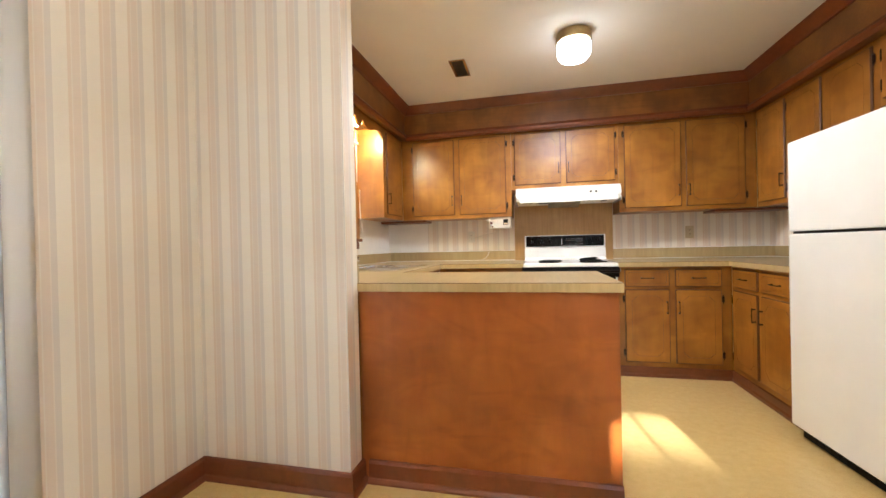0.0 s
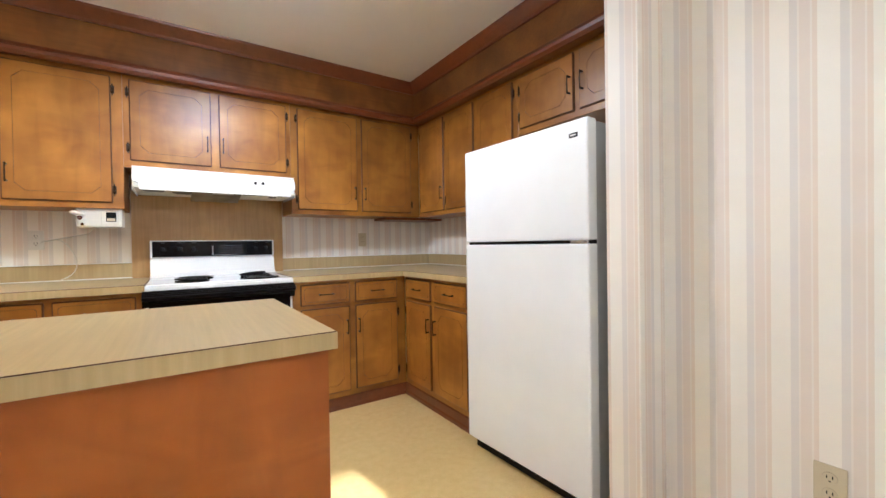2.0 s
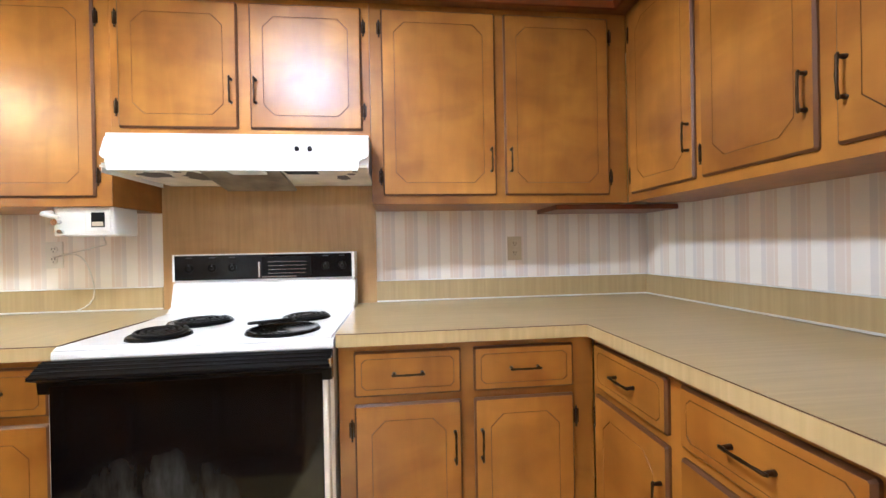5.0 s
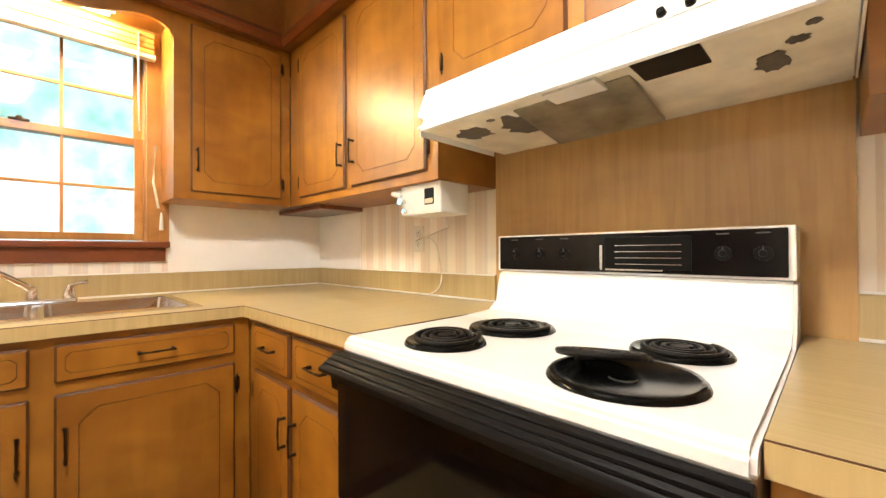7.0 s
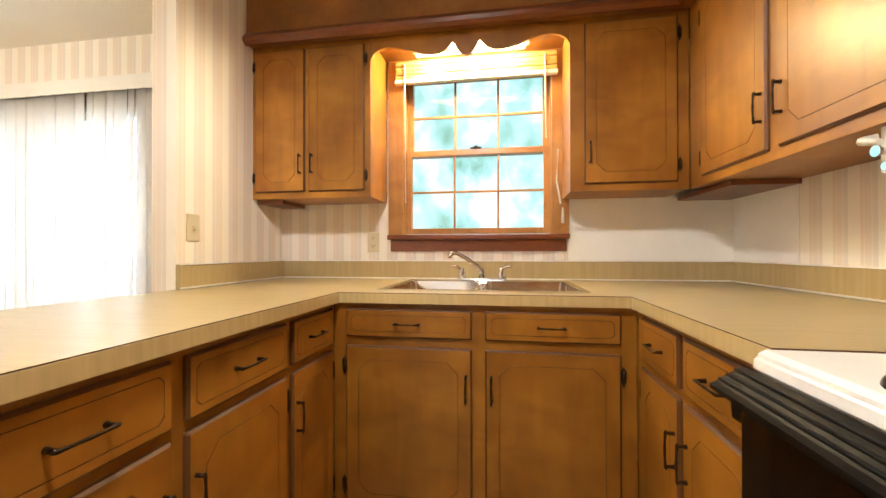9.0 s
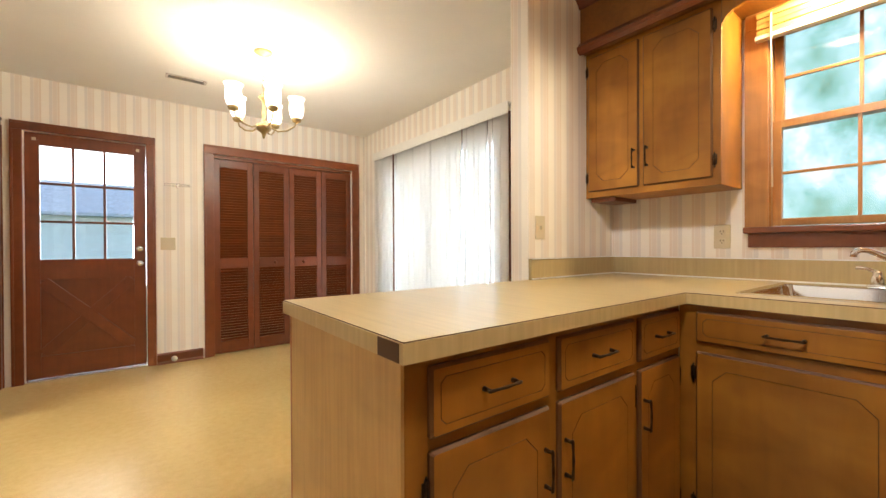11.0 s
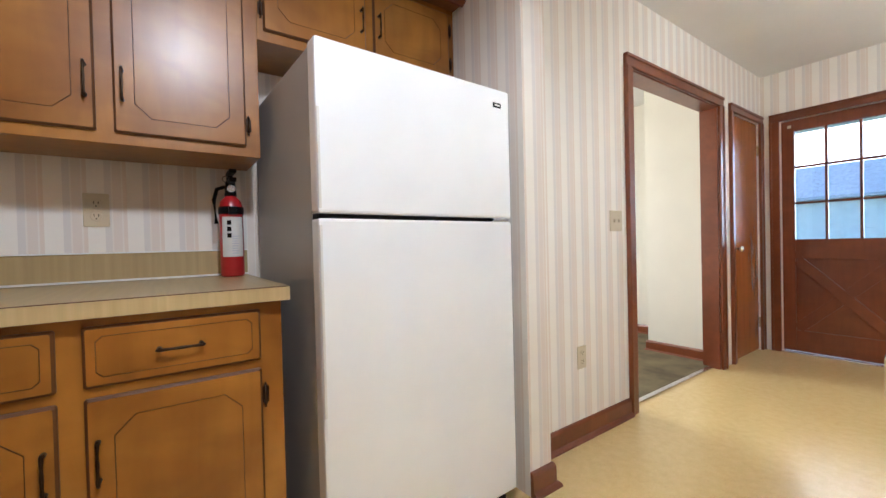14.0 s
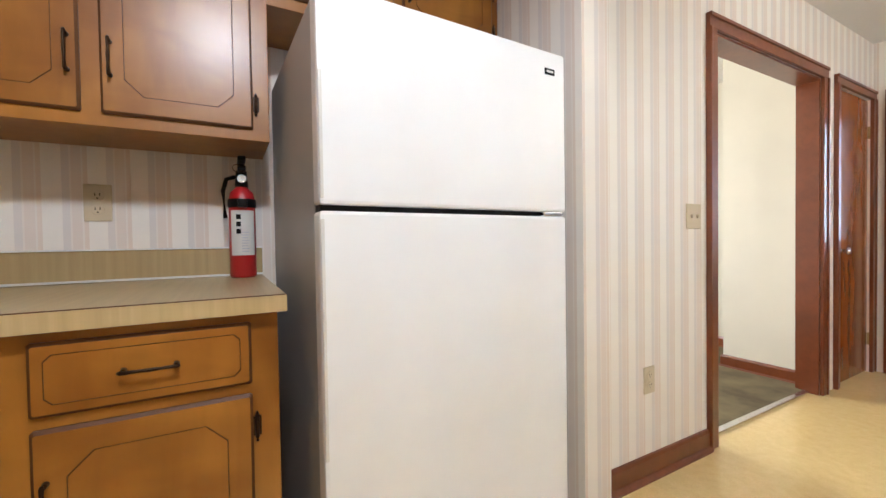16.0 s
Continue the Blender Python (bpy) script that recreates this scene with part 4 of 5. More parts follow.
part("tassel", lathe(B(), [(0.001, -0.80), (0.009, -0.80), (0.006, -0.745), (0.003, -0.72)], (0.03, 0.455, 0), 10), OFFWHITE, sh)
# scalloped board over the window
half = [(0.0, 2.005), (0.015, 2.032), (0.04, 2.05), (0.08, 2.06), (0.13, 2.056), (0.18, 2.042), (0.24, 2.022), (0.30, 2.010), (0.345, 2.013), (0.38, 2.028), (0.402, 2.05), (0.411, 2.062), (0.42, 2.048), (0.435, 2.02), (0.455, 1.998), (0.476, 1.99)]
low_edge = half + [(0.952 - u, z) for u, z in half[-2::-1]]
bm = prism(B(), [(u, z) for u, z in low_edge] + [(0.952, 2.112), (0.0, 2.112)], 0.0, 0.018)
solid("valance_board", bm, CABINET, "scalloped birch valance board above the sink window", "valance", m=pose(UW, 2.992, 0.018, 0, 0, 90))
fx = thing("undercabinet_light", "lit fluorescent strip hidden behind the valance board", "lamp", pose(-0.80, 3.47, 2.095))
part("housing", box(B(), -0.04, -0.3, 0.02, 0.04, 0.3, 0.034, 0.003), OFFWHITE, fx)
part("tube", cyl(B(), (-0.02, -0.28, 0.008), (-0.02, 0.28, 0.008), 0.011, None, 14), emitter("lit_tube", (1.0, 0.84, 0.5), 9.0), fx)

# ---- sliding door and vertical blinds ----
sd = thing("window_2", "brown-framed sliding glass door behind vertical blinds", "sliding door", pose(W, 0.57, 0))
tagged(sd, kind=STRUCT)
bm = B()
for s in (-1, 1):
    box(bm, 0.0, s * 0.995, 0.0, 0.018, s * 0.925, 2.10, 0.003)
    box(bm, -0.14, s * 0.93, 0.0, 0.0, s * 0.905, 2.04, 0.002)
box(bm, 0.0, -0.925, 2.035, 0.018, 0.925, 2.10, 0.003)
box(bm, -0.14, -0.905, 2.01, 0.0, 0.905, 2.04, 0.002)
part("door_frame", bm, TRIM, sd)
for y0, y1, x in ((-0.90, 0.02, -0.09), (-0.02, 0.90, -0.05)):
    bm = B()
    for a, b, c, d in ((y0, 0.03, y0 + 0.05, 2.0), (y1 - 0.05, 0.03, y1, 2.0), (y0 + 0.05, 0.03, y1 - 0.05, 0.1), (y0 + 0.05, 1.93, y1 - 0.05, 2.0)):
        box(bm, x - 0.015, a, b, x + 0.015, c, d, 0.002)
    p = part("panel", bm, STEEL, sd)
    g = part("pane", box(B(), x - 0.003, y0 + 0.05, 0.1, x + 0.003, y1 - 0.05, 1.93), PANE, p)
    g.visible_shadow = False
VANE, vn, vl, vb = material("translucent_vane", 0.55)
vb.inputs["Base Color"].default_value = (0.80, 0.77, 0.72, 1)
vt = vn.new("ShaderNodeBsdfTranslucent")
vt.inputs[0].default_value = (0.78, 0.76, 0.74, 1)
vm = vn.new("ShaderNodeMixShader")
vm.inputs[0].default_value = 0.36
vl.new(vb.outputs[0], vm.inputs[1])
vl.new(vt.outputs[0], vm.inputs[2])
vl.new(vm.outputs[0], vn["Material Output"].inputs[0])
bl = thing("vertical_blinds", "closed off-white fabric vertical blinds under a valance", "blind", pose(W + 0.06, 0.54, 0))
part("valance", box(box(B(), 0.025, -1.05, 2.06, 0.032, 1.05, 2.15, 0.002), -0.058, -1.05, 2.143, 0.025, 1.05, 2.15, 0.002), BLINDM, bl, "white boxed valance")
part("head_rail", box(B(), -0.025, -1.02, 2.09, 0.015, 1.02, 2.125, 0.003), STEEL, bl)
random.seed(11)
k = 27
for i in range(k):
    y = -0.985 + i * 1.97 / (k - 1)
    turn = random.choice((7, 10, 12, 14, 9, 24, 11)) + random.uniform(-3, 3) 
    if i in (0, 1, 4, 5, 10, 14, 17, 19, 20, 22, 24):
        turn = (62, 48)[i] if i < 2 else random.uniform(-20, -6)
    bm = B()
    cols = 5
    vs = []
    for z in (0.02, 2.085):
        vs.append([bm.verts.new((0.004 * math.cos(math.pi * (c / (cols - 1) - 0.5)), -0.0405 + 0.081 * c / (cols - 1), z)) for c in range(cols)])
    for c in range(cols - 1):
        f = bm.faces.new((vs[0][c], vs[0][c + 1], vs[1][c + 1], vs[1][c]))
        f.smooth = True
    ex = bmesh.ops.extrude_face_region(bm, geom=list(bm.faces))
    bmesh.ops.translate(bm, vec=(0.0008, 0, 0), verts=[v for v in ex["geom"] if isinstance(v, bmesh.types.BMVert)])
    part("vane", turned(bm, pose(0, y, 0, 0, 0, turn)), VANE, bl)

# ---- trims of the doorways ----


def casing(name, a0, a1, top, m, width=0.07, label="red-brown stained door casing", depth=0.02):
    """Two side boards and a head, with a raised outer bead, about an opening from a0 to a1 along local x, facing local -y."""
    c = thing(name, label, "door casing", m)
    tagged(c, kind=STRUCT)
    for u0, u1 in ((a0 - width, a0), (a1, a1 + width)):
        bm = box(B(), u0, -depth, 0.0, u1, 0.0, top, 0.003)
        o = u0 if u1 <= a0 + 1e-6 else u1 - 0.018
        box(bm, o, -depth - 0.007, 0.0, o + 0.018, -depth + 0.001, top + 0.004, 0.003)
        part("side_board", bm, TRIM, c)
    bm = box(B(), a0 - width, -depth, top + 0.0005, a1 + width, 0.0, top + width, 0.003)
    box(bm, a0 - width, -depth - 0.007, top + width - 0.018, a1 + width, -depth + 0.001, top + width, 0.003)
    part("head_board", bm, TRIM, c)
    return c


east = pose(DE, 0, 0, 0, 0, -90)   # local x runs towards -y
op = casing("door_casing_1", -1.275, -0.045, 2.02, east, label="red-brown stained casing of the open hall doorway")
bm = B()
box(bm, -1.275, 0.0, 0.0, -1.262, 0.12, 2.02)
box(bm, -0.058, 0.0, 0.0, -0.045, 0.12, 2.02)
box(bm, -1.262, 0.0, 2.007, -0.058, 0.12, 2.02)
part("jamb", bm, TRIM, op)
solid("threshold_strip", box(B(), DE + 0.045, 0.058, 0.0, DE + 0.08, 1.262, 0.014, 0.004), STEEL, "worn metal threshold strip between vinyl and carpet", "threshold", STRUCT)
cd = casing("door_casing_2", 0.225, 0.83, 2.02, east, 0.062, "red-brown stained casing of the closed flat door")
dr2 = thing("door_2", "closed glossy flat red-brown wooden door with brass knob", "door", east)
tagged(dr2, kind=STRUCT)
FLATDOOR = wood("flat_door_veneer", (0.25, 0.07, 0.013), (0.31, 0.095, 0.018), (0.37, 0.12, 0.025), 0.16, 0.4, (5, 5, 0.5), 1.0, 0.12)
part("leaf", box(B(), 0.229, 0.012, 0.008, 0.826, 0.05, 2.014, 0.002), FLATDOOR, dr2)


def knob(parent, x, z, y=0.012):
    bm = lathe(B(), [(0.028, 0), (0.028, 0.004), (0.012, 0.008), (0.010, 0.028), (0.022, 0.036), (0.027, 0.048), (0.022, 0.06), (0.001, 0.064)], (0, 0, 0), 20)
    turned(bm, pose(x, y, z, 90, 0, 0))
    part("door_knob", bm, CHROME, parent)


knob(dr2, 0.29, 0.92)
for z in (0.25, 1.78):
    part("hinge", cyl(B(), (0.832, 0.006, z - 0.045), (0.832, 0.006, z + 0.045), 0.007, None, 10), BRASS, dr2)
bm = box(B(), 0.2, 0.44, 0, 0.9, 0.46, H)
solid("closet_back", turned(bm, east), WHITEWALL, "plain wall behind the flat door", "wall", STRUCT)

south = pose(0, S, 0, 0, 0, 180)   # local x runs towards -x
casing("door_casing_3", -2.015, -1.235, 2.012, south, 0.068, "red-brown stained casing of the back door")
bd = thing("door_1", "dark mahogany back door with nine panes and crossbuck", "door", south)
tagged(bd, kind=STRUCT)
dx0, dx1, gy0, gy1 = -2.01, -1.24, 0.03, 0.072
gx0, gx1, gz0, gz1 = -1.925, -1.325, 0.985, 1.915
bm = B()
for a, b, c, d in ((dx0, 0.02, gx0, 2.008), (gx1, 0.02, dx1, 2.008), (gx0, gz1, gx1, 2.008), (gx0, 0.82, gx1, gz0), (gx0, 0.02, gx1, 0.20)):
    box(bm, a, gy0, b, c, gy1, d, 0.002)
part("leaf", bm, DOORWOOD, bd)
part("lower_panel", box(B(), gx0, gy0 + 0.014, 0.20, gx1, gy1 - 0.01, 0.82), DOORWOOD, bd)
for s in (-1, 1):
    a = math.atan2(0.62, 0.60) * s
    bm = box(B(), -0.41, -0.012, -0.04, 0.41, 0.012, 0.04, 0.003)
    turned(bm, Matrix.Translation(((gx0 + gx1) / 2, gy0 + (0.008 if s > 0 else 0.0095), 0.51)) @ Matrix.Rotation(a, 4, "Y"))
    bmesh.ops.bisect_plane(bm, geom=list(bm.verts) + list(bm.edges) + list(bm.faces), plane_co=(gx0, 0, 0), plane_no=(-1, 0, 0), clear_outer=True)
    bmesh.ops.bisect_plane(bm, geom=list(bm.verts) + list(bm.edges) + list(bm.faces), plane_co=(gx1, 0, 0), plane_no=(1, 0, 0), clear_outer=True)
    part("crossbuck", bm, DOORWOOD, bd)
for k in (1, 2):
    x, z = gx0 + (gx1 - gx0) * k / 3, gz0 + (gz1 - gz0) * k / 3
    part("muntin", box(B(), x - 0.009, gy0 + 0.004, gz0, x + 0.009, gy1 - 0.004, gz1, 0.002), DOORWOOD, bd)
    part("muntin", box(B(), gx0, gy0 + 0.005, z - 0.009, gx1, gy1 - 0.005, z + 0.009, 0.002), DOORWOOD, bd)
for i in range(3):
    for j in range(3):
        p = part("pane", box(B(), gx0 + 0.2 * i, 0.048, gz0 + (gz1 - gz0) / 3 * j, gx0 + 0.2 * (i + 1), 0.053, gz0 + (gz1 - gz0) / 3 * (j + 1)), PANE, bd)
        p.visible_shadow = False
knob(bd, -1.285, 0.94, 0.03)
part("deadbolt", turned(lathe(B(), [(0.026, 0), (0.026, 0.01), (0.018, 0.016), (0.001, 0.017)], (0, 0, 0), 18), pose(-1.285, 0.03, 1.07, 90, 0, 0)), CHROME, bd)
for x in (-1.955, -1.295):
    part("corner_block", box(B(), x - 0.012, 0.024, 1.945, x + 0.012, 0.031, 1.97, 0.002), PLATE, bd)
solid("door_sill", box(B(), 1.235, S - 0.13, 0.0, 2.015, S + 0.02, 0.016, 0.004), STEEL, "bright metal sill under the back door", "threshold", STRUCT)

casing("door_casing_4", -0.70, 0.77, 2.002, south, 0.085, "red-brown stained casing of the louvred closet")
bf = thing("bifold_doors", "closed dark red-brown louvred bifold closet doors", "closet door", south)
tagged(bf, kind=STRUCT)
part("track", box(B(), -0.698, 0.02, 1.968, 0.768, 0.06, 2.0, 0.002), TRIM, bf)
lv = B()
lw = 1.464 / 4 - 0.004 - 0.108
bmesh.ops.create_cube(lv, size=1.0, matrix=Matrix.Rotation(radians(38), 4, "X") @ Matrix.Diagonal((lw, 0.006, 0.03, 1)))
lm = bpy.data.meshes.new("louvre")
lv.to_mesh(lm)
lv.free()
lm.materials.append(DOORWOOD)
for i in range(4):
    x0 = -0.697 + i * 1.464 / 4
    x1 = x0 + 1.464 / 4 - 0.004
    bm = B()
    for a, b, c, d in ((x0, 0.012, x0 + 0.054, 1.963), (x1 - 0.054, 0.012, x1, 1.963), (x0 + 0.054, 0.012, x1 - 0.054, 0.13), (x0 + 0.054, 0.87, x1 - 0.054, 0.97), (x0 + 0.054, 1.885, x1 - 0.054, 1.963)):
        box(bm, a, 0.022, b, c, 0.05, d, 0.003)
    leaf = part("leaf", bm, DOORWOOD, bf)
    for z0, z1 in ((0.13, 0.87), (0.97, 1.885)):
        cnt = int((z1 - z0) / 0.0265)
        for j in range(cnt):
            set_part("louvre", lm, leaf, pose((x0 + x1) / 2, 0.036, z0 + (j + 0.5) * (z1 - z0) / cnt))
    if i in (1, 2):
        kx = x1 - 0.15 if i == 1 else x0 + 0.15
        part("knob", turned(lathe(B(), [(0.010, 0), (0.008, 0.012), (0.017, 0.02), (0.016, 0.03), (0.001, 0.034)], (0, 0, 0), 16), pose(kx, 0.022, 0.92, 90, 0, 0)), DOORWOOD, leaf)

# ---- ceiling fixtures ----
kl = thing("ceiling_light", "lit round flush ceiling light with brass rim", "ceiling light", pose(0.885, 3.38, H))
part("rim", lathe(B(), [(0.001, 0.0), (0.106, 0.0), (0.111, -0.01), (0.112, -0.055), (0.104, -0.062), (0.1, -0.035)], (0, 0, 0), 36), BRASS, kl)
gl = part("glass_bowl", lathe(B(), [(0.096, -0.055), (0.105, -0.07), (0.107, -0.11), (0.102, -0.145), (0.084, -0.168), (0.045, -0.18), (0.001, -0.182)], (0, 0, 0), 36), GLOBE, kl, "glowing white glass bowl")
gl.visible_shadow = False
ch = thing("chandelier", "brass five-arm chandelier with lit frosted tulip shades", "chandelier", pose(0.60, 0.65, H))
part("canopy", lathe(B(), [(0.001, 0.0), (0.06, 0.0), (0.062, -0.008), (0.045, -0.02), (0.018, -0.03), (0.001, -0.034)], (0, 0, 0), 24), BRASS, ch)
chain = B()
for i in range(9):
    c = -0.045 - i * 0.028
    ax = (1, 0) if i % 2 else (0, 1)
    tube_along(chain, [(ax[0] * 0.008 * math.cos(q), ax[1] * 0.008 * math.cos(q), c + 0.018 * math.sin(q)) for q in (2 * math.pi * s / 10 for s in range(10))], 0.0018, 5, True)
part("chain", chain, BRASS, ch)
part("stem", lathe(B(), [(0.001, -0.285), (0.008, -0.285), (0.012, -0.30), (0.035, -0.315), (0.03, -0.33), (0.010, -0.345), (0.009, -0.39), (0.016, -0.42), (0.011, -0.45), (0.010, -0.48), (0.03, -0.50), (0.05, -0.51), (0.052, -0.53), (0.04, -0.55), (0.018, -0.565), (0.012, -0.58), (0.008, -0.60), (0.001, -0.605)], (0, 0, 0), 24), BRASS, ch)
for i in range(5):
    a = radians(72 * i + 20)
    u = Vector((math.cos(a), math.sin(a), 0))
    arm = part("arm", tube_along(B(), [u * r + Vector((0, 0, z)) for r, z in ((0.04, -0.52), (0.09, -0.545), (0.15, -0.535), (0.20, -0.50), (0.215, -0.47))], 0.006, 8), BRASS, ch)
    cup = u * 0.215
    part("cup", lathe(B(), [(0.006, -0.475), (0.03, -0.465), (0.036, -0.445), (0.03, -0.438)], cup, 18), BRASS, arm)
    tulip = part("shade", lathe(B(), [(0.028, -0.44), (0.042, -0.42), (0.05, -0.385), (0.047, -0.345), (0.044, -0.325), (0.052, -0.305), (0.058, -0.298)], cup, 22), TULIP, arm, "glowing frosted glass tulip shade")
    tulip.visible_shadow = False
    lamp("chandelier_bulb", "POINT", Vector((0.60, 0.65, H - 0.42)) + cup, 2.3, (1.0, 0.88, 0.70), 0.04)


def vent(x0, y0, x1, y1, name="ceiling_vent"):
    v = thing(name, "small dark slotted metal ceiling air vent", "vent", pose((x0 + x1) / 2, (y0 + y1) / 2, H), "ceiling vents")
    w, d = (x1 - x0) / 2, (y1 - y0) / 2
    bm = B()
    for a, b, c, e in ((-w, -d, w, -d + 0.018), (-w, d - 0.018, w, d), (-w, -d + 0.018, -w + 0.018, d - 0.018), (w - 0.018, -d + 0.018, w, d - 0.018)):
        box(bm, a, b, -0.008, c, e, 0.0, 0.002)
    part("frame", bm, STEEL, v)
    part("backing", box(B(), -w + 0.018, -d + 0.018, -0.002, w - 0.018, d - 0.018, -0.0005), BLACK, v)
    along = w > d
    n = 5
    for k in range(n):
        q = (k + 0.5) / n * 2 - 1
        if along:
            part("slat", turned(box(B(), -w + 0.018, -0.006, -0.001, w - 0.018, 0.006, 0.001), pose(0, q * (d - 0.02), -0.005, 35, 0, 0)), RUST, v)
        else:
            part("slat", turned(box(B(), -0.006, -d + 0.018, -0.001, 0.006, d - 0.018, 0.001), pose(q * (w - 0.02), 0, -0.005, 0, 35, 0)), RUST, v)


vent(0.02, 3.52, 0.14, 3.81)
vent(0.84, -0.24, 1.12, -0.15)

# ---- plates on the walls ----


def plate(m, kind, label, colour=PLATE, w=0.07, h=0.115):
    p = thing(kind, label, "outlet" if "outlet" in kind else "switch", m)
    part("cover", box(B(), -w / 2, -0.006, -h / 2, w / 2, 0, h / 2, 0.003), colour, p)
    if kind == "power_outlet":
        for z in (-0.022, 0.022):
            s = part("socket", turned(cyl(B(), (0, 0, 0), (0, 0, 0.0025), 0.0165, 0.0155, 16), pose(0, -0.006, z, 90, 0, 0)), colour, p)
            bm = B()
            for x in (-0.006, 0.006):
                box(bm, x - 0.0012, -0.0092, z - 0.001, x + 0.0012, -0.0083, z + 0.008)
            box(bm, -0.002, -0.0092, z - 0.010, 0.002, -0.0083, z - 0.006)
            part("slots", bm, BLACK, s)
    else:
        for x in ((0,) if w < 0.1 else (-0.023, 0.023)):
            part("toggle", box(B(), x - 0.005, -0.016, -0.009, x + 0.005, -0.005, 0.009, 0.002), colour, p)


plate(pose(2.01, N, 1.155), "power_outlet", "almond power outlet on the striped wall above the worktop")
plate(pose(-0.03, N, 1.165), "power_outlet", "white power outlet with plug beside the range", OFFWHITE)
plate(pose(E, 3.715, 1.165, 0, 0, -90), "power_outlet", "almond power outlet beside the fire extinguisher")
plate(pose(W, 2.91, 1.12, 0, 0, 90), "power_outlet", "almond power outlet beside the sink window")
plate(pose(-0.27, 2.345, 1.17, 0, 0, 180), "light_switch", "almond light switch on the short wall end")
plate(pose(DE, 1.79, 0.42, 0, 0, -90), "power_outlet", "almond power outlet low on the dining wall")
plate(pose(DE, 1.455, 1.125, 0, 0, -90), "light_switch", "almond double light switch beside the hall doorway", w=0.115)
plate(pose(1.075, S, 1.115, 0, 0, 180), "light_switch", "almond double light switch beside the back door", w=0.115)

# ---- loose things ----
co = thing("can_opener", "white under-cabinet electric can opener with hanging cord", "can opener", pose(0.28, 4.475, 1.235))
part("body", box(B(), -0.09, 0.0, 0.0, 0.115, 0.14, 0.11, 0.008), OFFWHITE, co)
part("face_plate", box(B(), 0.02, -0.004, 0.012, 0.105, 0.002, 0.098, 0.003), OFFWHITE, co)
part("display", box(B(), 0.042, -0.006, 0.03, 0.088, -0.003, 0.085, 0.002), BLACK, co, "dark grey display window")
part("display_bar", box(B(), 0.046, -0.0075, 0.034, 0.084, -0.0055, 0.05), PLATE, co)
bm = turned(cyl(cyl(B(), (0, 0, 0), (0, 0, 0.02), 0.009, 0.008, 14), (0, 0, 0.02), (0, 0, 0.024), 0.012, 0.012, 14), pose(-0.07, 0.0, 0.05, 90, 0, 0))
part("cutter", bm, CHROME, co)
part("lever", tube_along(B(), [(-0.09, 0.0, 0.085), (-0.105, -0.02, 0.08), (-0.05, -0.03, 0.065)], [0.009, 0.011, 0.007], 8), OFFWHITE, co)
part("cutter_wheel", turned(cyl(B(), (0, 0, 0), (0, 0, 0.015), 0.008, None, 12), pose(-0.06, 0.0, 0.015, 90, 0, 0)), CHROME, co)
pts = [Vector((-0.23 + 0.1 * math.sin(q) * (1 + 0.12 * math.sin(2 * q)), 0.25 + 0.008 * math.sin(3 * q), -0.19 - 0.123 * math.cos(q))) for q in (2 * math.pi * s / 26 for s in range(1, 25))]
part("cord", tube_along(B(), [(-0.02, 0.135, 0.03), (-0.06, 0.22, -0.03)] + pts[::-1][9:], 0.003, 6), OFFWHITE, co, "loop of thin white cord")

fe = thing("fire_extinguisher", "small red fire extinguisher with white label on worktop", "extinguisher", pose(2.60, 3.315, 0.916))
part("tank", lathe(B(), [(0.001, 0.0), (0.036, 0.0), (0.041, 0.008), (0.041, 0.26), (0.036, 0.285), (0.02, 0.302), (0.016, 0.312), (0.001, 0.312)], (0, 0, 0), 28), RED, fe)
bm = B()
for z0, z1 in ((0.075, 0.225),):
    k = 14
    va = [[bm.verts.new((0.0418 * math.cos(radians(125 + 110 * i / k)), 0.0418 * math.sin(radians(125 + 110 * i / k)), z)) for i in range(k + 1)] for z in (z0, z1)]
    for i in range(k):
        bm.faces.new((va[0][i], va[0][i + 1], va[1][i + 1], va[1][i]))
lb = part("label", bm, PAPERLABEL, fe, "white printed instruction label")
bm = B()
for j in range(3):
    box(bm, -0.0432, 0.006, 0.195 - j * 0.024, -0.0405, 0.02, 0.211 - j * 0.024)
part("pictogram", bm, BLACK, lb)
bm = B()
for j in range(8):
    box(bm, -0.0428, -0.018 + 0.002 * (j % 3), 0.15 - j * 0.009, -0.0405, 0.004, 0.153 - j * 0.009)
part("text_bar", bm, SHINGLE, lb)
part("strap", lathe(B(), [(0.0412, 0.235), (0.0435, 0.237), (0.0435, 0.262), (0.0412, 0.264)], (0, 0, 0), 28), BLACK, fe, "black plastic bracket strap")
part("strap_clip", box(B(), -0.06, -0.014, 0.234, -0.038, 0.014, 0.262, 0.003), BLACK, fe)
bm = cyl(B(), (0, 0, 0.305), (0, 0, 0.36), 0.021, 0.017, 14)
box(bm, -0.075, -0.012, 0.352, 0.032, 0.012, 0.368, 0.004)
box(bm, -0.08, -0.012, 0.384, 0.028, 0.012, 0.398, 0.004)
cyl(bm, (0.012, 0, 0.36), (0.012, 0, 0.39), 0.012, 0.011, 12)
tube_along(bm, [(0.0, 0.018, 0.34), (0.0, 0.045, 0.33), (0.0, 0.056, 0.29), (0.0, 0.05, 0.20)], 0.007, 8)
part("valve_head", bm, BLACK, fe)
part("gauge", turned(cyl(B(), (0, 0, 0), (0, 0, 0.014), 0.014, None, 16), pose(-0.014, 0, 0.332, 0, -90, 0)), STEEL, fe)
part("pin_ring", tube_along(B(), [(0.0, 0.014 + 0.012 * math.cos(q), 0.37 + 0.012 * math.sin(q)) for q in (2 * math.pi * s / 14 for s in range(14))], 0.0016, 5, True), STEEL, fe)

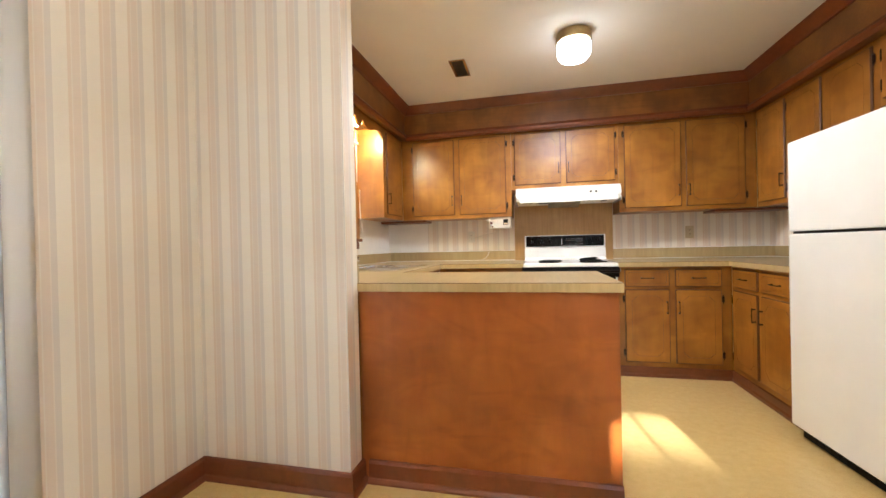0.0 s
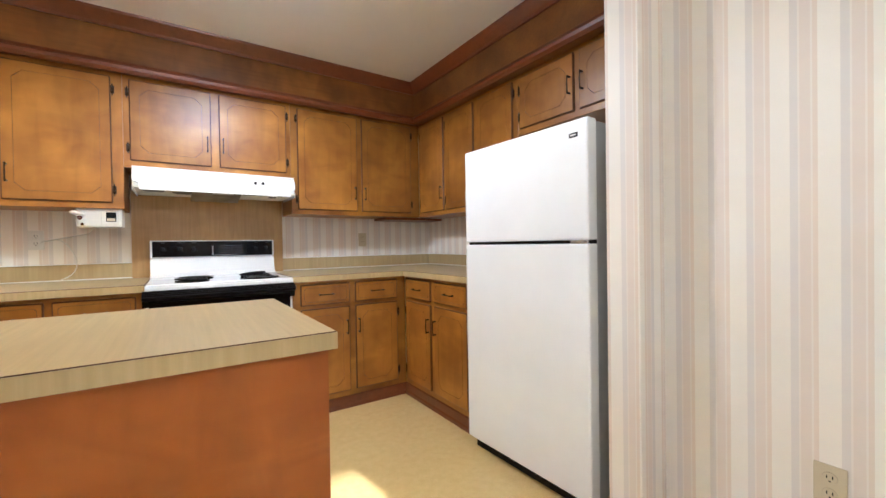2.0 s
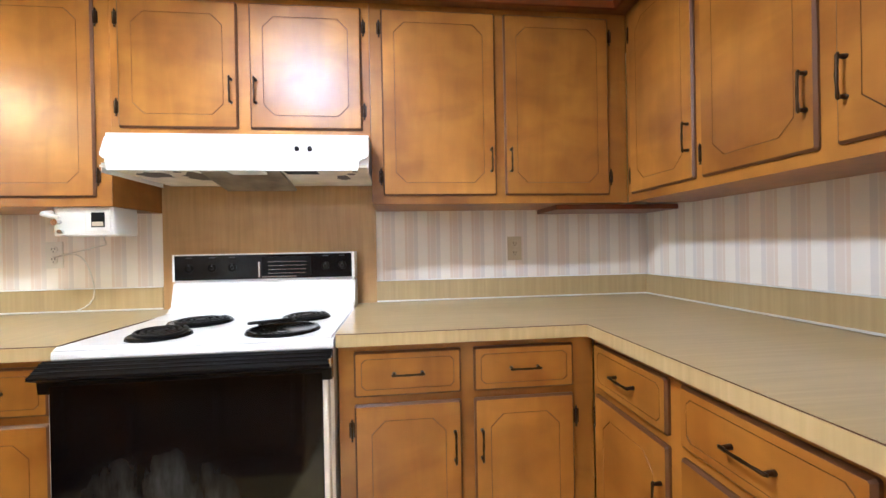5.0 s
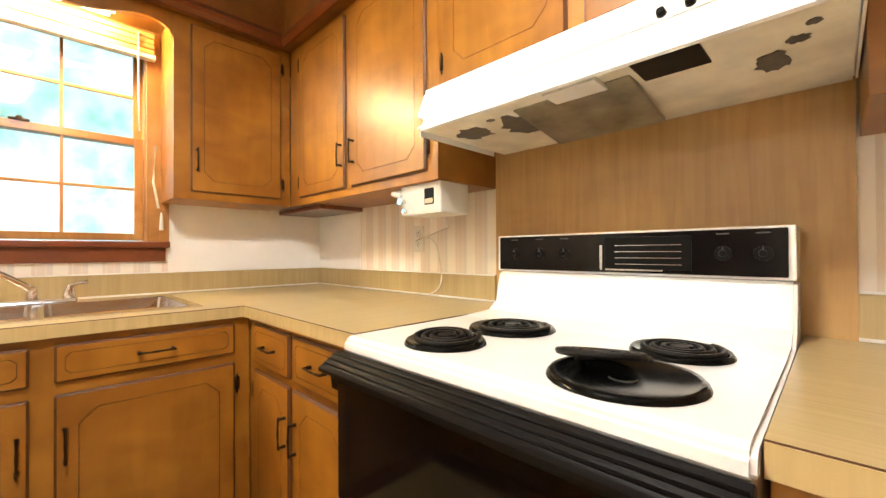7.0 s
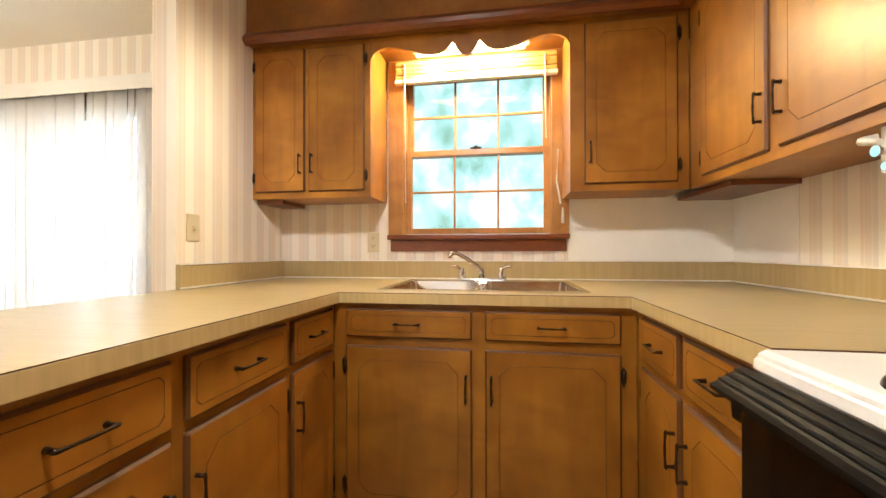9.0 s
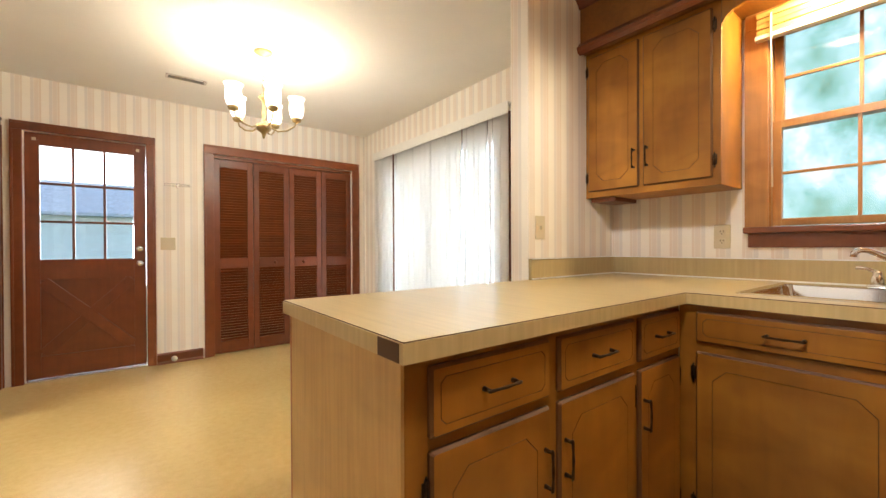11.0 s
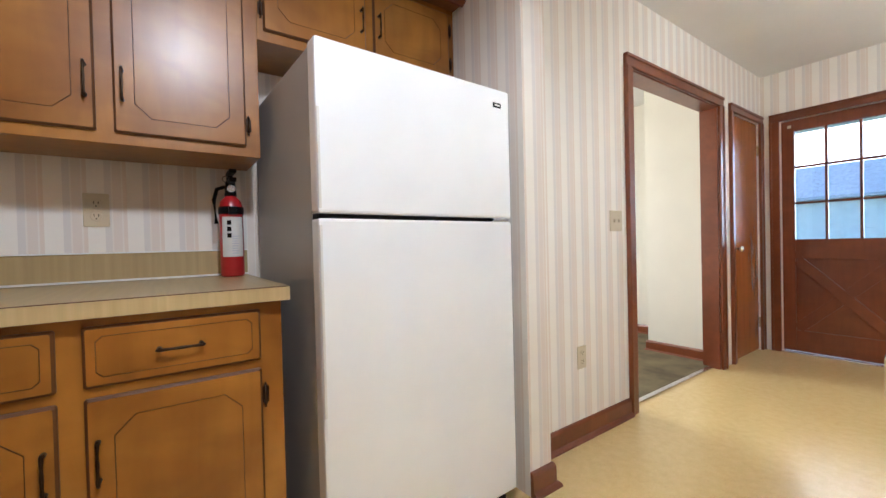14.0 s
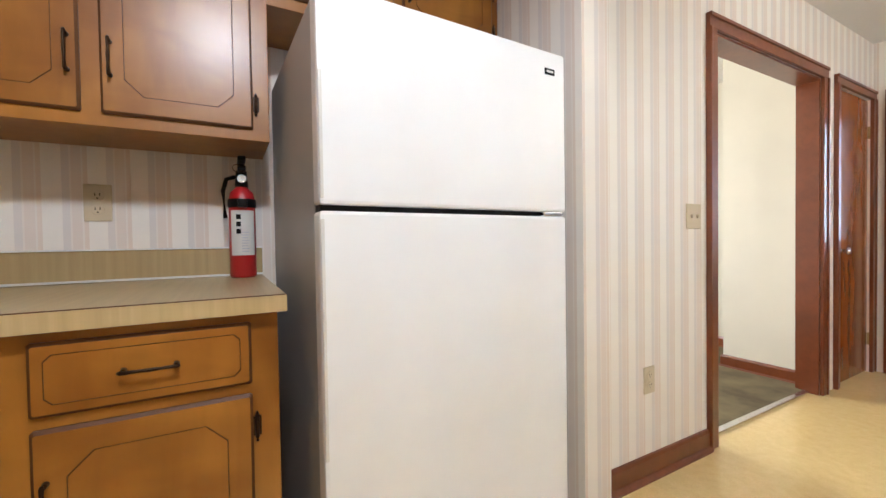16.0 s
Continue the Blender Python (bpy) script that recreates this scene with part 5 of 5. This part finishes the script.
rk = thing("wall_rack", "small pale wire rack on wall beside the back door", "rack", pose(1.0, S, 1.655))
bm = tube_along(B(), [(0.105 * math.cos(q), 0.05 + 0.045 * math.sin(q), 0.0) for q in (2 * math.pi * s / 24 for s in range(24))], 0.003, 6, True)
part("ring", bm, STEEL, rk)
part("bar", tube_along(B(), [(-0.1, 0.003, 0.02), (0.0, 0.004, 0.028), (0.1, 0.003, 0.02)], 0.003, 6), STEEL, rk)
part("bracket", box(B(), -0.012, 0.0, -0.012, 0.012, 0.006, 0.03, 0.002), STEEL, rk)
ds = thing("door_stop", "small white rubber door stop on the baseboard", "door stop", pose(1.035, S + 0.03, 0.045))
part("bumper", turned(lathe(B(), [(0.001, 0), (0.018, 0.0), (0.024, 0.008), (0.025, 0.02), (0.018, 0.034), (0.001, 0.038)], (0, 0, 0), 18), pose(0, 0, 0, -90, 0, 0)), OFFWHITE, ds)

# ---- outdoors ----
bm = cells(B(), [(-400, -400, 400, 400)], [(W - 0.14, S - 0.85, 4.5, N + 0.14)], -0.3, -0.25, 0, 0)
solid("ground", bm, GREEN, "mown lawn round the house", "ground", STRUCT)


# emission only: outdoor daylight is put into the backdrop's own colour
def glow_mat(name, stops, scale, strength):
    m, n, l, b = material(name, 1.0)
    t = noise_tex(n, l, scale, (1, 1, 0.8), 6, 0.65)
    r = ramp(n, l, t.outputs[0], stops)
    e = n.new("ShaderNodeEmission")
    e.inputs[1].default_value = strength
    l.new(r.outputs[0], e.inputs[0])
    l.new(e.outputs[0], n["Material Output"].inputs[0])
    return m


# self-lit panels; the yard one glows stronger and bluer for the blind gaps
WOODS = glow_mat("glowing_woods", [(0.32, (0.17, 0.34, 0.26)), (0.42, (0.28, 0.55, 0.52)), (0.52, (0.48, 0.74, 0.80)), (0.64, (0.95, 1.0, 1.0))], 0.8, 0.43)
YARD = glow_mat("glowing_side_yard", [(0.34, (0.16, 0.5, 0.6)), (0.5, (0.3, 0.72, 0.9)), (0.62, (0.75, 0.92, 1.0))], 0.8, 1.0)
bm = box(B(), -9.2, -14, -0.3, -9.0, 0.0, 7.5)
solid("backdrop_side_yard", bm, YARD, "glowing backdrop of bluish trees beyond the sliding door", "backdrop", STRUCT)
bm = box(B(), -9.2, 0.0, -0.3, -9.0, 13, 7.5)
solid("backdrop_west", bm, WOODS, "glowing backdrop of blurred trees beyond the windows", "backdrop", STRUCT)
HAZE = glow_mat("glowing_yard", [(0.3, (0.62, 0.72, 0.76)), (0.5, (0.8, 0.9, 0.96)), (0.65, (1, 1, 1))], 0.4, 2.2)
# self-lit panel; its top edge is set to cut off the low sun
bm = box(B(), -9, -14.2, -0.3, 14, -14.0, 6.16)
solid("backdrop_south", bm, HAZE, "glowing hazy backdrop beyond the back yard, blocking low sun", "backdrop", STRUCT)
# added roof on posts, only there to cut the sun patch's upper edge
pr = thing("sun_block_roof", "added white roof slab that blocks higher sun at the back door", "porch roof", pose(1.6, S - 0.14, 2.265))
part("roof", box(B(), -1.2, -1.86, 0.0, 1.2, 0.0, 0.12, 0.01), SIDING, pr)
for x in (-1.1, 1.1):
    part("post", box(B(), x - 0.05, -1.8, -2.59, x + 0.05, -1.7, 0.0, 0.004), SIDING, pr)
ho = thing("neighbour_house", "low pale-sided house with grey shingle roof beyond yard", "house", pose(4.6, -11.0, -0.6))
part("wall", box(B(), -3.2, -2.2, 0.0, 3.2, 0.0, 2.6), SIDING, ho)
part("roof", turned(prism(B(), [(-2.5, 2.55), (0.35, 2.55), (0.35, 2.63), (-1.0, 3.6), (-2.5, 2.65)], -3.5, 3.5), Matrix(((0, 1, 0, 0), (1, 0, 0, 0), (0, 0, 1, 0), (0, 0, 0, 1)))), SHINGLE, ho)
sl = new("slider_skylight", bpy.data.lights.new("slider_skylight", "AREA"))
sl.data.energy, sl.data.color, sl.data.shape, sl.data.size, sl.data.size_y = 33, (0.66, 0.84, 1.0), "RECTANGLE", 1.75, 1.85
sl.data.spread = radians(115)
sl.matrix_world = look((W - 0.135, 0.57, 1.03), (5, 0.57, 1.03))
